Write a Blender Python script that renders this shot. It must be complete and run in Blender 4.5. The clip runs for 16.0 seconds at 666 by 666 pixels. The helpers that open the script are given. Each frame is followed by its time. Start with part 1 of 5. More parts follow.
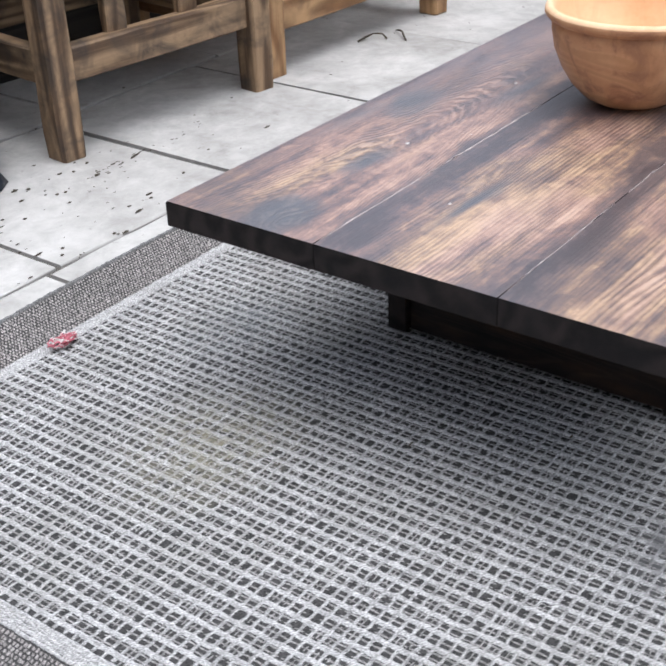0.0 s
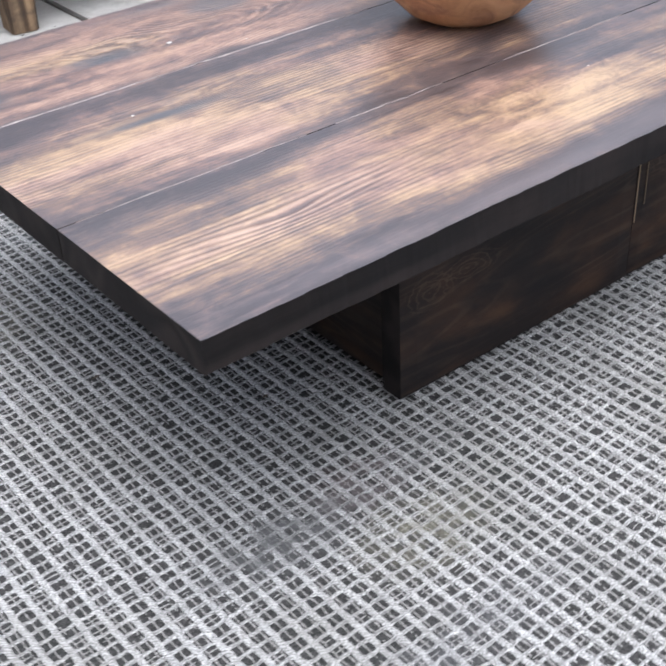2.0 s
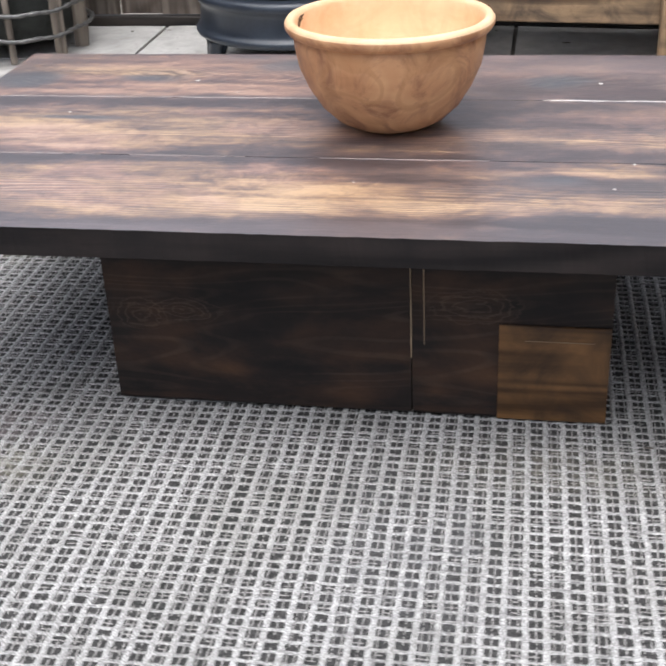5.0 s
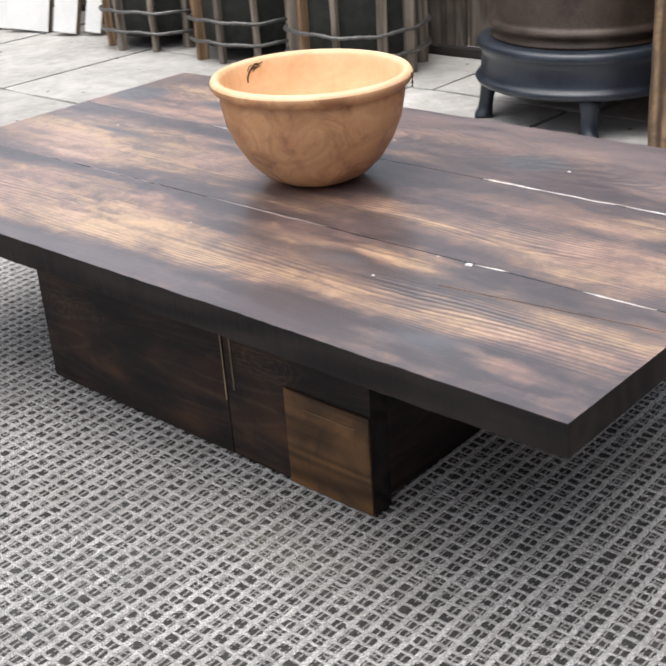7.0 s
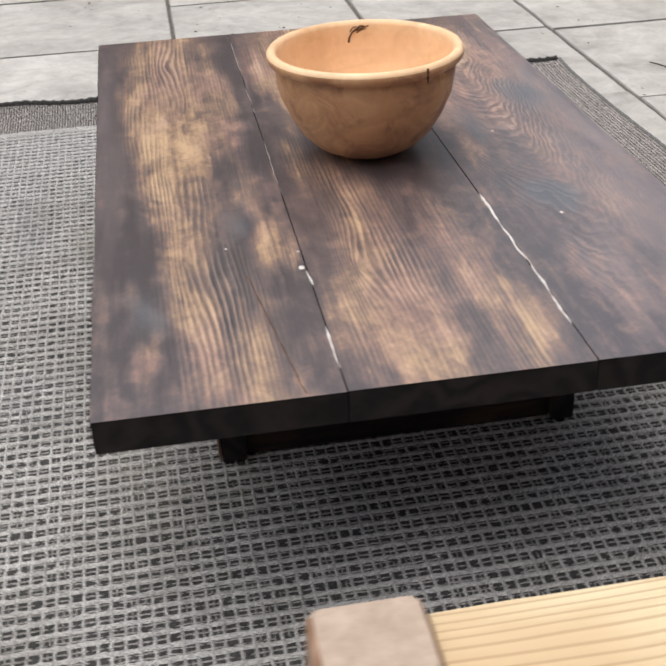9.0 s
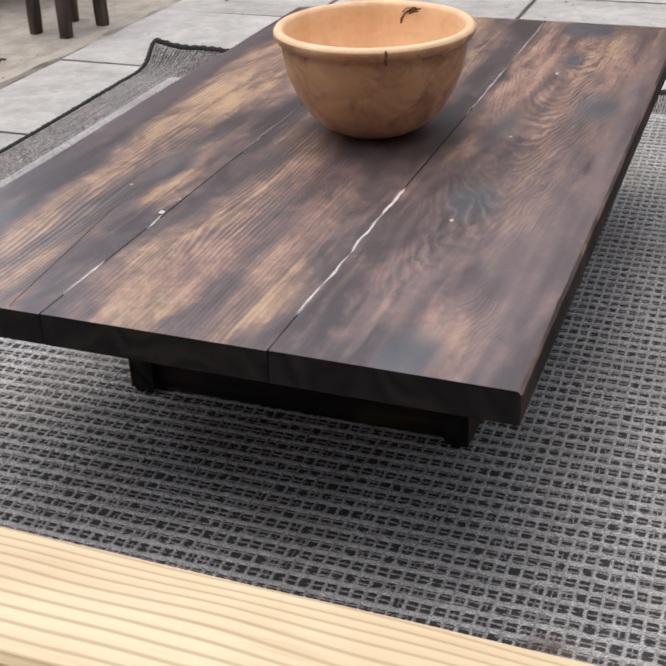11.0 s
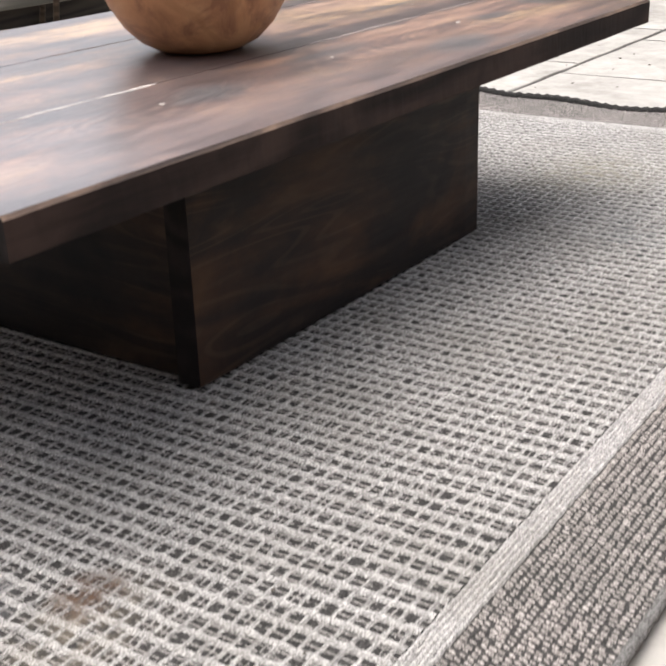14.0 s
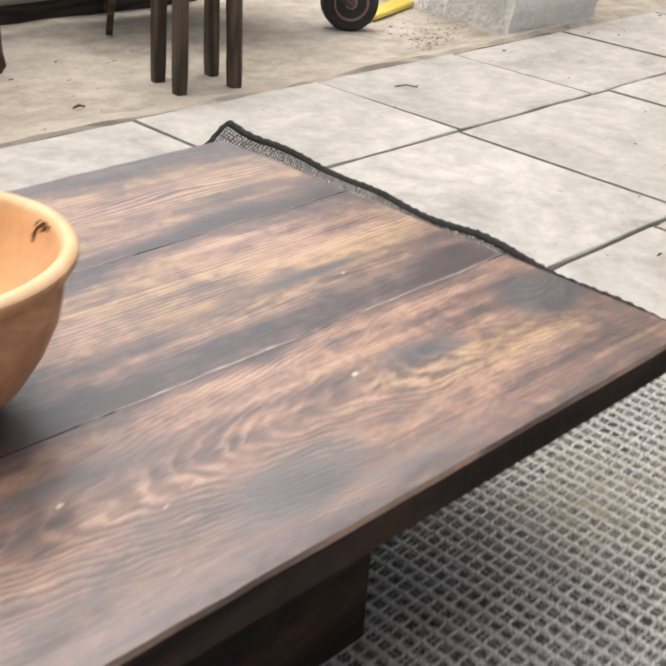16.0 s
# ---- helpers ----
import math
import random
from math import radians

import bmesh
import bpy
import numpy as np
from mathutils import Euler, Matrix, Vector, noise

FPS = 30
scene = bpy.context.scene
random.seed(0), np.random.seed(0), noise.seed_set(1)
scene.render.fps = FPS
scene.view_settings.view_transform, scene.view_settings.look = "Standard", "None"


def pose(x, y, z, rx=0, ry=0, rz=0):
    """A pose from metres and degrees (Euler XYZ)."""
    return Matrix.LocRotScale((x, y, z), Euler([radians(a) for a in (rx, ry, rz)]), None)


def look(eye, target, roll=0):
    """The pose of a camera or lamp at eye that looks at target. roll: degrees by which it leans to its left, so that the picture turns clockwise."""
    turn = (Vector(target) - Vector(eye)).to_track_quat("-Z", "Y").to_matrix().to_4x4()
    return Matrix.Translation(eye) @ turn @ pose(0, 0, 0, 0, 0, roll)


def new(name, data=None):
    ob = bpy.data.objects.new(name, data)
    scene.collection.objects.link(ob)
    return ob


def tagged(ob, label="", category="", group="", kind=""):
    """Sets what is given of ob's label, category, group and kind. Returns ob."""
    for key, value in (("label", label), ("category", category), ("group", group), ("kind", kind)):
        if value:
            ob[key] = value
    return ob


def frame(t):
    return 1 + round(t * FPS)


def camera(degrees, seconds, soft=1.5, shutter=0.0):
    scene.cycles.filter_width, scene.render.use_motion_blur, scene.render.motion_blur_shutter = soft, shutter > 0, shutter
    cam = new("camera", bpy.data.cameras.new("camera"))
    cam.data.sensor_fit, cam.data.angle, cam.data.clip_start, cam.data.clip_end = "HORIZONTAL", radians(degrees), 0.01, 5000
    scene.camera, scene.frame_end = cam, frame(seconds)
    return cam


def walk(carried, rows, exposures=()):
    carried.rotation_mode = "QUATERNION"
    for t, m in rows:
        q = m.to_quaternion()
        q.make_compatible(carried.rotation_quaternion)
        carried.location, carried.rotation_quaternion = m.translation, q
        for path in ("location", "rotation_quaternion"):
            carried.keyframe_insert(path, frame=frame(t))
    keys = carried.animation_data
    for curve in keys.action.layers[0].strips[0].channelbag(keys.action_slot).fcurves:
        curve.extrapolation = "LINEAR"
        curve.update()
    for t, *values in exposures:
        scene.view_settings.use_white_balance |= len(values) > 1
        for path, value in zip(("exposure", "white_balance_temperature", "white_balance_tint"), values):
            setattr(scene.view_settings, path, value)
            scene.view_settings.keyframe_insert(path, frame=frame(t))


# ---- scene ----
cam = camera(32.0, 16.0, soft=2.1, shutter=0.3)
PATH = [
    (0, (-0.995, -0.29, 0.919), (0.375, 0.768, -0.082), -2.4),
    (0.5, (-0.882, -0.441, 0.927), (0.412, 0.717, -0.065), -2.9),
    (1, (-0.713, -0.515, 0.875), (0.524, 0.659, -0.169), -3.8),
    (1.5, (-0.558, -0.606, 0.88), (0.572, 0.626, -0.218), -3.6),
    (2, (-0.38, -0.681, 0.847), (0.61, 0.63, -0.294), -3.0),
    (2.5, (-0.172, -0.697, 0.842), (0.563, 0.76, -0.314), -1.5),
    (3, (-0.046, -0.856, 0.795), (0.336, 0.767, -0.31), -1.7),
    (3.5, (0.129, -1.014, 0.786), (0.326, 0.674, -0.268), -2.5),
    (4, (0.383, -1.07, 0.777), (0.467, 0.633, -0.269), -2.7),
    (4.5, (0.613, -1.125, 0.799), (0.517, 0.595, -0.217), -3.5),
    (5, (0.882, -1.165, 0.832), (0.546, 0.559, -0.123), -2.8),
    (7.5, (1.942, -0.584, 0.827), (0.524, 0.524, -0.046), -5.1),
    (8, (2.121, -0.395, 0.86), (0.548, 0.437, -0.054), -5.9),
    (8.5, (2.269, -0.175, 0.937), (0.604, 0.328, -0.05), -4.7),
    (9, (2.262, 0.099, 0.918), (0.543, 0.35, -0.073), -2.6),
    (11.5, (2.14, 1.142, 0.824), (0.57, 0.32, -0.104), -3.4),
    (12, (2.045, 1.336, 0.761), (0.518, 0.388, -0.118), -4.3),
    (12.5, (1.952, 1.356, 0.624), (0.429, 0.356, -0.202), -3.7),
    (13, (1.917, 1.375, 0.51), (0.402, 0.327, -0.27), -2.8),
    (13.5, (1.888, 1.393, 0.462), (0.362, 0.343, -0.291), -2.2),
    (14, (1.849, 1.399, 0.546), (0.332, 0.349, -0.226), -1.9),
    (14.5, (1.762, 1.377, 0.679), (0.289, 0.336, -0.184), -0.7),
    (15, (1.6, 1.356, 0.751), (0.201, 0.275, -0.184), 1.8),
    (15.5, (1.345, 1.305, 0.837), (0.024, 0.143, -0.114), 4.9),
    (16, (1.045, 1.215, 0.842), (-0.252, 0.006, -0.083), 4.0),
]
EXPOSURES = [(0, 0.68, 5850, 10), (2, 0.82, 5850, 10), (5, 0.80, 6100, 10), (7.5, 0.61, 6350, 10), (9, 0.33, 6450, 10), (11.5, 0.25, 6250, 13), (12, 0.48, 6500, 10), (12.5, 0.77, 6550, 12), (13.5, 0.98, 6600, 13), (14.5, 0.82, 6600, 10), (15.5, 0.66, 6850, 10), (16, 0.55, 6850, 10)]
walk(cam, [(t, look(e, a, r)) for t, e, a, r in PATH], EXPOSURES)

# ---- world and sun ----
world = bpy.data.worlds.new("overcast_sky")
scene.world = world
world.use_nodes = True
wt = world.node_tree
sky = wt.nodes.new("ShaderNodeTexSky")
sky.sky_type = "NISHITA"
sky.sun_disc = False
sky.sun_elevation = radians(79.9)
sky.sun_rotation = radians(183.6)
sky.dust_density = 4.0
sky.ozone_density = 1.0
grey = wt.nodes.new("ShaderNodeHueSaturation")     # thin cloud takes most of the blue out
grey.inputs["Saturation"].default_value = 0.36
wt.links.new(sky.outputs[0], grey.inputs["Color"])
wt.links.new(grey.outputs[0], wt.nodes["Background"].inputs[0])
wt.nodes["Background"].inputs[1].default_value = 0.15
sun_data = bpy.data.lights.new("sun", "SUN")
sun_data.energy, sun_data.angle, sun_data.color = 1.5, radians(75), (1.0, 0.95, 0.88)
sun = new("sun", sun_data)
sun.matrix_world = look((-0.1, -1.6, 9.0), (0, 0, 0))

# ---- node helpers ----


def material(name):
    m = bpy.data.materials.new(name)
    m.use_nodes = True
    return m, m.node_tree, m.node_tree.nodes["Principled BSDF"]


def put(nt, socket, v):
    if isinstance(v, bpy.types.NodeSocket):
        nt.links.new(v, socket)
    elif isinstance(v, (tuple, list)) and len(v) == 3 and socket.type == "RGBA":
        socket.default_value = (*v, 1)
    else:
        socket.default_value = v


def coords(nt, scale=(1, 1, 1), loc=(0, 0, 0), spread=0.0):
    """Object coordinates, stretched; spread shifts each object by its own random amount."""
    c = nt.nodes.new("ShaderNodeTexCoord").outputs["Object"]
    if spread:
        info = nt.nodes.new("ShaderNodeObjectInfo").outputs["Random"]
        v = nt.nodes.new("ShaderNodeVectorMath")
        v.operation = "ADD"
        nt.links.new(c, v.inputs[0])
        s = nt.nodes.new("ShaderNodeMath")
        s.operation = "MULTIPLY"
        nt.links.new(info, s.inputs[0])
        s.inputs[1].default_value = spread
        nt.links.new(s.outputs[0], v.inputs[1])
        c = v.outputs[0]
    mp = nt.nodes.new("ShaderNodeMapping")
    nt.links.new(c, mp.inputs[0])
    mp.inputs["Scale"].default_value = scale
    mp.inputs["Location"].default_value = loc
    return mp.outputs[0]


def noise_tex(nt, vec, scale, detail=4.0, rough=0.55, dist=0.0, color=False):
    n = nt.nodes.new("ShaderNodeTexNoise")
    nt.links.new(vec, n.inputs["Vector"])
    n.inputs["Scale"].default_value = scale
    n.inputs["Detail"].default_value = detail
    n.inputs["Roughness"].default_value = rough
    n.inputs["Distortion"].default_value = dist
    return n.outputs["Color" if color else "Fac"]


def ramp(nt, fac, stops):
    n = nt.nodes.new("ShaderNodeValToRGB")
    nt.links.new(fac, n.inputs[0])
    el = n.color_ramp.elements
    while len(el) < len(stops):
        el.new(0.5)
    for e, (p, c) in zip(el, stops):
        e.position = p
        e.color = (*c, 1) if isinstance(c, (tuple, list)) else (c, c, c, 1)
    return n.outputs[0]


def mix(nt, fac, a, b, blend="MIX"):
    n = nt.nodes.new("ShaderNodeMix")
    n.data_type = "RGBA"
    n.blend_type = blend
    put(nt, n.inputs[0], fac)
    put(nt, n.inputs[6], a)
    put(nt, n.inputs[7], b)
    return n.outputs[2]


def calc(nt, op, a, b=0.0, clamp=False):
    n = nt.nodes.new("ShaderNodeMath")
    n.operation = op
    n.use_clamp = clamp
    put(nt, n.inputs[0], a)
    put(nt, n.inputs[1], b)
    return n.outputs[0]


def bump(nt, bsdf, height, strength, distance):
    n = nt.nodes.new("ShaderNodeBump")
    nt.links.new(height, n.inputs["Height"])
    n.inputs["Strength"].default_value = strength
    n.inputs["Distance"].default_value = distance
    nt.links.new(n.outputs[0], bsdf.inputs["Normal"])


def finish(nt, bsdf, color, rough, metal=0.0, spec=0.5):
    put(nt, bsdf.inputs["Base Color"], color)
    put(nt, bsdf.inputs["Roughness"], rough)
    bsdf.inputs["Metallic"].default_value = metal
    bsdf.inputs["Specular IOR Level"].default_value = spec


def timber_mat(name, dark, light, rough=0.6, fine=70.0, streak=2.0, stain=0.5, grime=(0.03, 0.028, 0.026), bumpy=0.5, spec=0.35):
    """Sawn or weathered timber with its grain along the local x axis."""
    m, nt, b = material(name)
    v = coords(nt, (1, 1, 1), spread=13.0)
    long = coords(nt, (0.07, 1, 1), spread=13.0)
    grain = noise_tex(nt, long, fine, 6, 0.65, 0.3)
    rings = contour(nt, (0.8, 7.0, 7.0), 60.0, 13.0)
    g = calc(nt, "ADD", calc(nt, "MULTIPLY", grain, 0.65), calc(nt, "MULTIPLY", rings, 0.35))
    col = mix(nt, ramp(nt, g, [(0.3, 0.0), (0.68, 1.0)]), dark, light)
    blot = ramp(nt, noise_tex(nt, v, streak * 4, 5, 0.6, 0.6), [(0.42, 0.0), (0.7, 1.0)])
    col = mix(nt, calc(nt, "MULTIPLY", blot, stain), col, grime)
    finish(nt, b, col, calc(nt, "ADD", calc(nt, "MULTIPLY", grain, 0.25), rough - 0.1), spec=spec)
    bump(nt, b, g, bumpy, 0.002)
    return m


def plain_mat(name, col_a, col_b, scale, rough, metal=0.0, spec=0.5, bumpy=0.2, dist=0.002, fine=None):
    """A surface that wanders between two tones, with fine relief."""
    m, nt, b = material(name)
    v = coords(nt, spread=7.0)
    n1 = noise_tex(nt, v, scale, 5, 0.6, 0.3)
    n2 = noise_tex(nt, v, fine or scale * 14, 4, 0.6)
    f = calc(nt, "ADD", calc(nt, "MULTIPLY", n1, 0.65), calc(nt, "MULTIPLY", n2, 0.35))
    finish(nt, b, mix(nt, ramp(nt, f, [(0.33, 0.0), (0.67, 1.0)]), col_a, col_b), calc(nt, "ADD", calc(nt, "MULTIPLY", n2, 0.2), rough - 0.1), metal, spec)
    bump(nt, b, n2, bumpy, dist)
    return m




def contour(nt, scale, lines, spread):
    """Cathedral wood figure: contour lines of a slow field that is stretched along the grain."""
    field = noise_tex(nt, coords(nt, scale, spread=spread), 1.0, 2, 0.5, 0.25)
    return calc(nt, "ADD", calc(nt, "MULTIPLY", calc(nt, "SINE", calc(nt, "MULTIPLY", field, lines)), 0.5), 0.5)


def annual_lines(nt, pitch, spread, wander=60.0, drift=34.0):
    """Nearly straight growth lines along x, of uneven pitch, drawn aside here and there."""
    bend = noise_tex(nt, coords(nt, (0.9, 4.0, 1.0), spread=spread), 1.0, 3, 0.5, 0.4)
    uneven = noise_tex(nt, coords(nt, (0.05, 9.0, 1.0), spread=spread), 1.0, 2, 0.5)
    sep = nt.nodes.new("ShaderNodeSeparateXYZ")
    nt.links.new(coords(nt, (1, 1, 1)), sep.inputs[0])
    phase = calc(nt, "MULTIPLY", sep.outputs[1], 2 * math.pi / pitch)
    phase = calc(nt, "ADD", phase, calc(nt, "MULTIPLY", bend, drift))
    phase = calc(nt, "ADD", phase, calc(nt, "MULTIPLY", uneven, wander))
    return calc(nt, "ADD", calc(nt, "MULTIPLY", calc(nt, "SINE", phase), 0.5), 0.5)


# ---- materials ----


def table_top_mat():
    """Charred, brushed and oiled softwood: purple-black stain rubbed through to tan and pink wood along the grain."""
    m, nt, b = material("charred_table_top")
    base = coords(nt)

    def centred(fac, gain):
        return calc(nt, "MULTIPLY", calc(nt, "SUBTRACT", fac, 0.5), gain)

    def total(*terms):
        out = terms[0]
        for t in terms[1:]:
            out = calc(nt, "ADD", out, t)
        return out

    wob = noise_tex(nt, coords(nt, (0.35, 1, 1)), 9.0, 6, 0.68, 0.0, True)
    sub = nt.nodes.new("ShaderNodeVectorMath")
    sub.operation = "SUBTRACT"
    nt.links.new(wob, sub.inputs[0])
    sub.inputs[1].default_value = (0.5, 0.5, 0.5)
    scl = nt.nodes.new("ShaderNodeVectorMath")
    scl.operation = "MULTIPLY"
    nt.links.new(sub.outputs[0], scl.inputs[0])
    scl.inputs[1].default_value = (0.26, 0.060, 0.0)
    add = nt.nodes.new("ShaderNodeVectorMath")
    nt.links.new(base, add.inputs[0])
    nt.links.new(scl.outputs[0], add.inputs[1])
    warped = add.outputs[0]

    def spot(vec, x, y, rx, ry, power, kind="SPHERICAL"):
        mp = nt.nodes.new("ShaderNodeMapping")
        mp.vector_type = "TEXTURE"
        nt.links.new(vec, mp.inputs[0])
        mp.inputs["Location"].default_value = (x, y, 0.3)
        mp.inputs["Scale"].default_value = (rx, ry, 5.0)
        g = nt.nodes.new("ShaderNodeTexGradient")
        g.gradient_type = kind
        nt.links.new(mp.outputs[0], g.inputs[0])
        return calc(nt, "MULTIPLY", g.outputs["Fac"], power)

    def spots(vec, rows, op="MAXIMUM", kind="SPHERICAL"):
        out = None
        for r in rows:
            q = spot(vec, *r, kind)
            out = q if out is None else calc(nt, op, out, q)
        return out

    # rubbed places by plank: x, y, half length, half width, how far worn
    south = spots(warped, [(0.03, 0.14, 0.13, 0.06, 1.6), (0.13, 0.11, 0.2, 0.08, 1.8), (0.255, 0.126, 0.25, 0.07, 1.9), (0.37, 0.085, 0.2, 0.06, 1.7), (0.495, 0.099, 0.28, 0.07, 2.0), (0.604, 0.125, 0.25, 0.065, 1.9),
                           (0.75, 0.109, 0.25, 0.06, 1.7), (0.926, 0.11, 0.22, 0.05, 1.5), (0.98, 0.216, 0.1, 0.033, 1.4), (1.16, 0.12, 0.2, 0.048, 1.5), (1.234, 0.052, 0.08, 0.020, 0.75), (1.25, 0.16, 0.17, 0.06, 1.1), (0.4, 0.2, 0.5, 0.045, 0.8)])
    middle = spots(warped, [(0.083, 0.355, 0.22, 0.085, 2.0), (0.225, 0.32, 0.3, 0.075, 2.0), (0.37, 0.36, 0.35, 0.075, 2.0), (0.52, 0.35, 0.25, 0.06, 1.6), (0.677, 0.289, 0.17, 0.033, 0.9), (0.782, 0.323, 0.17, 0.042, 1.1),
                            (0.87, 0.332, 0.2, 0.045, 1.2), (0.98, 0.326, 0.2, 0.047, 1.3), (1.08, 0.335, 0.2, 0.055, 1.6), (1.202, 0.331, 0.21, 0.08, 2.1), (1.268, 0.45, 0.13, 0.042, 1.4), (1.1, 0.428, 0.28, 0.042, 0.9), (0.388, 0.442, 0.2, 0.03, 1.2), (0.22, 0.43, 0.3, 0.03, 0.9)])
    north = spots(warped, [(0.11, 0.605, 0.2, 0.05, 1.2), (0.22, 0.645, 0.27, 0.06, 1.5), (0.351, 0.559, 0.22, 0.048, 1.7), (0.43, 0.55, 0.22, 0.045, 1.6), (0.24, 0.526, 0.22, 0.027, 1.3), (0.45, 0.6, 0.1, 0.035, 1.2), (0.476, 0.728, 0.08, 0.03, 1.0),
                           (0.7, 0.545, 0.17, 0.033, 0.9), (0.62, 0.625, 0.28, 0.045, 1.0), (0.917, 0.672, 0.2, 0.05, 1.0), (0.7, 0.65, 0.18, 0.04, 1.0), (1.12, 0.586, 0.14, 0.045, 0.7), (1.245, 0.67, 0.1, 0.05, 1.1), (0.3, 0.64, 0.6, 0.17, 0.85), (0.8, 0.66, 0.5, 0.12, 0.45)])
    worn = calc(nt, "MINIMUM", calc(nt, "MAXIMUM", calc(nt, "MAXIMUM", south, middle), north), 1.0)
    slate = spots(warped, [(0.045, 0.588, 0.08, 0.05, 1.7), (0.5, 0.685, 0.11, 0.06, 1.6), (0.255, 0.601, 0.09, 0.03, 1.2), (0.21, 0.403, 0.16, 0.018, 1.1), (0.9, 0.594, 0.09, 0.05, 1.6), (1.147, 0.061, 0.12, 0.045, 0.8), (0.892, 0.183, 0.1, 0.04, 0.8),
                           (0.62, 0.565, 0.17, 0.035, 0.9), (1.29, 0.633, 0.08, 0.06, 1.1), (0.42, 0.72, 0.16, 0.03, 0.9)])
    char = spots(warped, [(0.4, 0.236, 0.9, 0.020, 1.3), (1.15, 0.228, 0.3, 0.026, 1.3), (0.4, 0.488, 0.7, 0.020, 1.3), (0.98, 0.480, 0.3, 0.033, 1.2), (0.66, 0.012, 1.2, 0.046, 1.5), (0.62, 0.45, 0.3, 0.09, 1.1), (0.95, 0.03, 0.4, 0.05, 1.1)])
    # sky sheen painted in as lilac on the north plank and south edge
    lilac_sheen = spots(warped, [(1.02, 0.69, 0.55, 0.10, 1.4), (1.15, 0.6, 0.25, 0.08, 1.0), (0.8, 0.735, 0.9, 0.04, 1.1), (0.35, 0.725, 0.3, 0.04, 0.7), (0.5, 0.018, 0.9, 0.04, 0.9)])

    # growth lines: tongues along the heart of the northern plank, nearly straight lines on the others
    sep = nt.nodes.new("ShaderNodeSeparateXYZ")
    nt.links.new(base, sep.inputs[0])
    px, py = sep.outputs[0], sep.outputs[1]
    mott = noise_tex(nt, coords(nt, (0.75, 1, 1), (4, 4, 1)), 42.0, 6, 0.75, 0.6)
    fleck = noise_tex(nt, coords(nt, (0.6, 1, 1), (3, 1, 7)), 22.0, 4, 0.6, 0.3)
    bend = noise_tex(nt, coords(nt, (1.6, 5.0, 1.0), spread=3.0), 1.0, 4, 0.5, 0.4)
    uneven = noise_tex(nt, coords(nt, (0.06, 11.0, 1.0), spread=3.0), 1.0, 2, 0.5)
    knots = spots(base, [(0.03, 0.575, 0.11, 0.075, 9.0), (0.48, 0.70, 0.2, 0.08, 4.0), (0.90, 0.592, 0.16, 0.07, 6.0), (1.29, 0.633, 0.16, 0.08, 6.0), (0.18, 0.12, 0.20, 0.05, 2.0), (0.70, 0.10, 0.3, 0.05, 1.5),
                         (1.00, 0.11, 0.3, 0.06, 2.0), (1.06, 0.31, 0.2, 0.04, 3.0), (0.25, 0.42, 0.2, 0.03, 3.0)], "ADD", "QUADRATIC_SPHERE")
    off = total(calc(nt, "MULTIPLY", calc(nt, "SUBTRACT", py, 0.612), 1 / 0.07), centred(bend, 1.1))
    heart = total(calc(nt, "MULTIPLY", px, 1 / 0.034), calc(nt, "MULTIPLY", calc(nt, "MULTIPLY", off, off), 5.0), centred(bend, 9.0), centred(fleck, 3.4), calc(nt, "MULTIPLY", knots, 0.5))
    straight = total(calc(nt, "MULTIPLY", py, 1 / 0.0064), knots, calc(nt, "MULTIPLY", bend, 5.0), calc(nt, "MULTIPLY", uneven, 7.0))
    on_north = calc(nt, "GREATER_THAN", py, 0.5035)
    turns = total(calc(nt, "MULTIPLY", heart, on_north), calc(nt, "MULTIPLY", straight, calc(nt, "SUBTRACT", 1.0, on_north)))
    wave = calc(nt, "ADD", calc(nt, "MULTIPLY", calc(nt, "SINE", calc(nt, "MULTIPLY", turns, 6.2832)), 0.5), 0.5)
    shown = ramp(nt, noise_tex(nt, coords(nt, (0.4, 1, 1), (7, 2, 0)), 7.5, 4, 0.55, 0.4), [(0.42, 0.08), (0.60, 1.0)])
    heartwood = spots(base, [(0.56, 0.635, 0.30, 0.10, 0.95), (0.90, 0.60, 0.13, 0.08, 0.8), (0.05, 0.58, 0.08, 0.06, 0.6)])
    figure = spots(warped, [(0.16, 0.12, 0.25, 0.07, 1.2), (1.15, 0.14, 0.3, 0.08, 1.2), (1.05, 0.36, 0.4, 0.09, 1.2), (0.95, 0.6, 0.2, 0.08, 0.6), (0.3, 0.63, 0.2, 0.05, 1.1)])
    shown = calc(nt, "MAXIMUM", calc(nt, "MULTIPLY", calc(nt, "MULTIPLY", shown, 0.6), calc(nt, "MULTIPLY", worn, 1.3, True)), calc(nt, "MULTIPLY", figure, ramp(nt, noise_tex(nt, coords(nt, (0.5, 1, 1), (2, 9, 0)), 11.0, 3, 0.5), [(0.36, 0.25), (0.56, 1.0)])))
    shown = calc(nt, "MINIMUM", calc(nt, "MAXIMUM", shown, calc(nt, "MULTIPLY", heartwood, ramp(nt, calc(nt, "ADD", fleck, centred(mott, 0.8)), [(0.38, 0.10), (0.62, 1.2)]))), 1.0)
    line = calc(nt, "MULTIPLY", ramp(nt, wave, [(0.30, 0.0), (0.90, 1.0)]), shown)

    # streaks and mottling at several widths
    broad = noise_tex(nt, coords(nt, (0.16, 1, 1), spread=5.0), 26.0, 5, 0.65, 0.5)
    streak = noise_tex(nt, coords(nt, (0.07, 1, 1), spread=5.0), 75.0, 5, 0.7, 0.3)
    grain = noise_tex(nt, coords(nt, (0.035, 1, 1), spread=3.0), 230.0, 4, 0.7, 0.15)
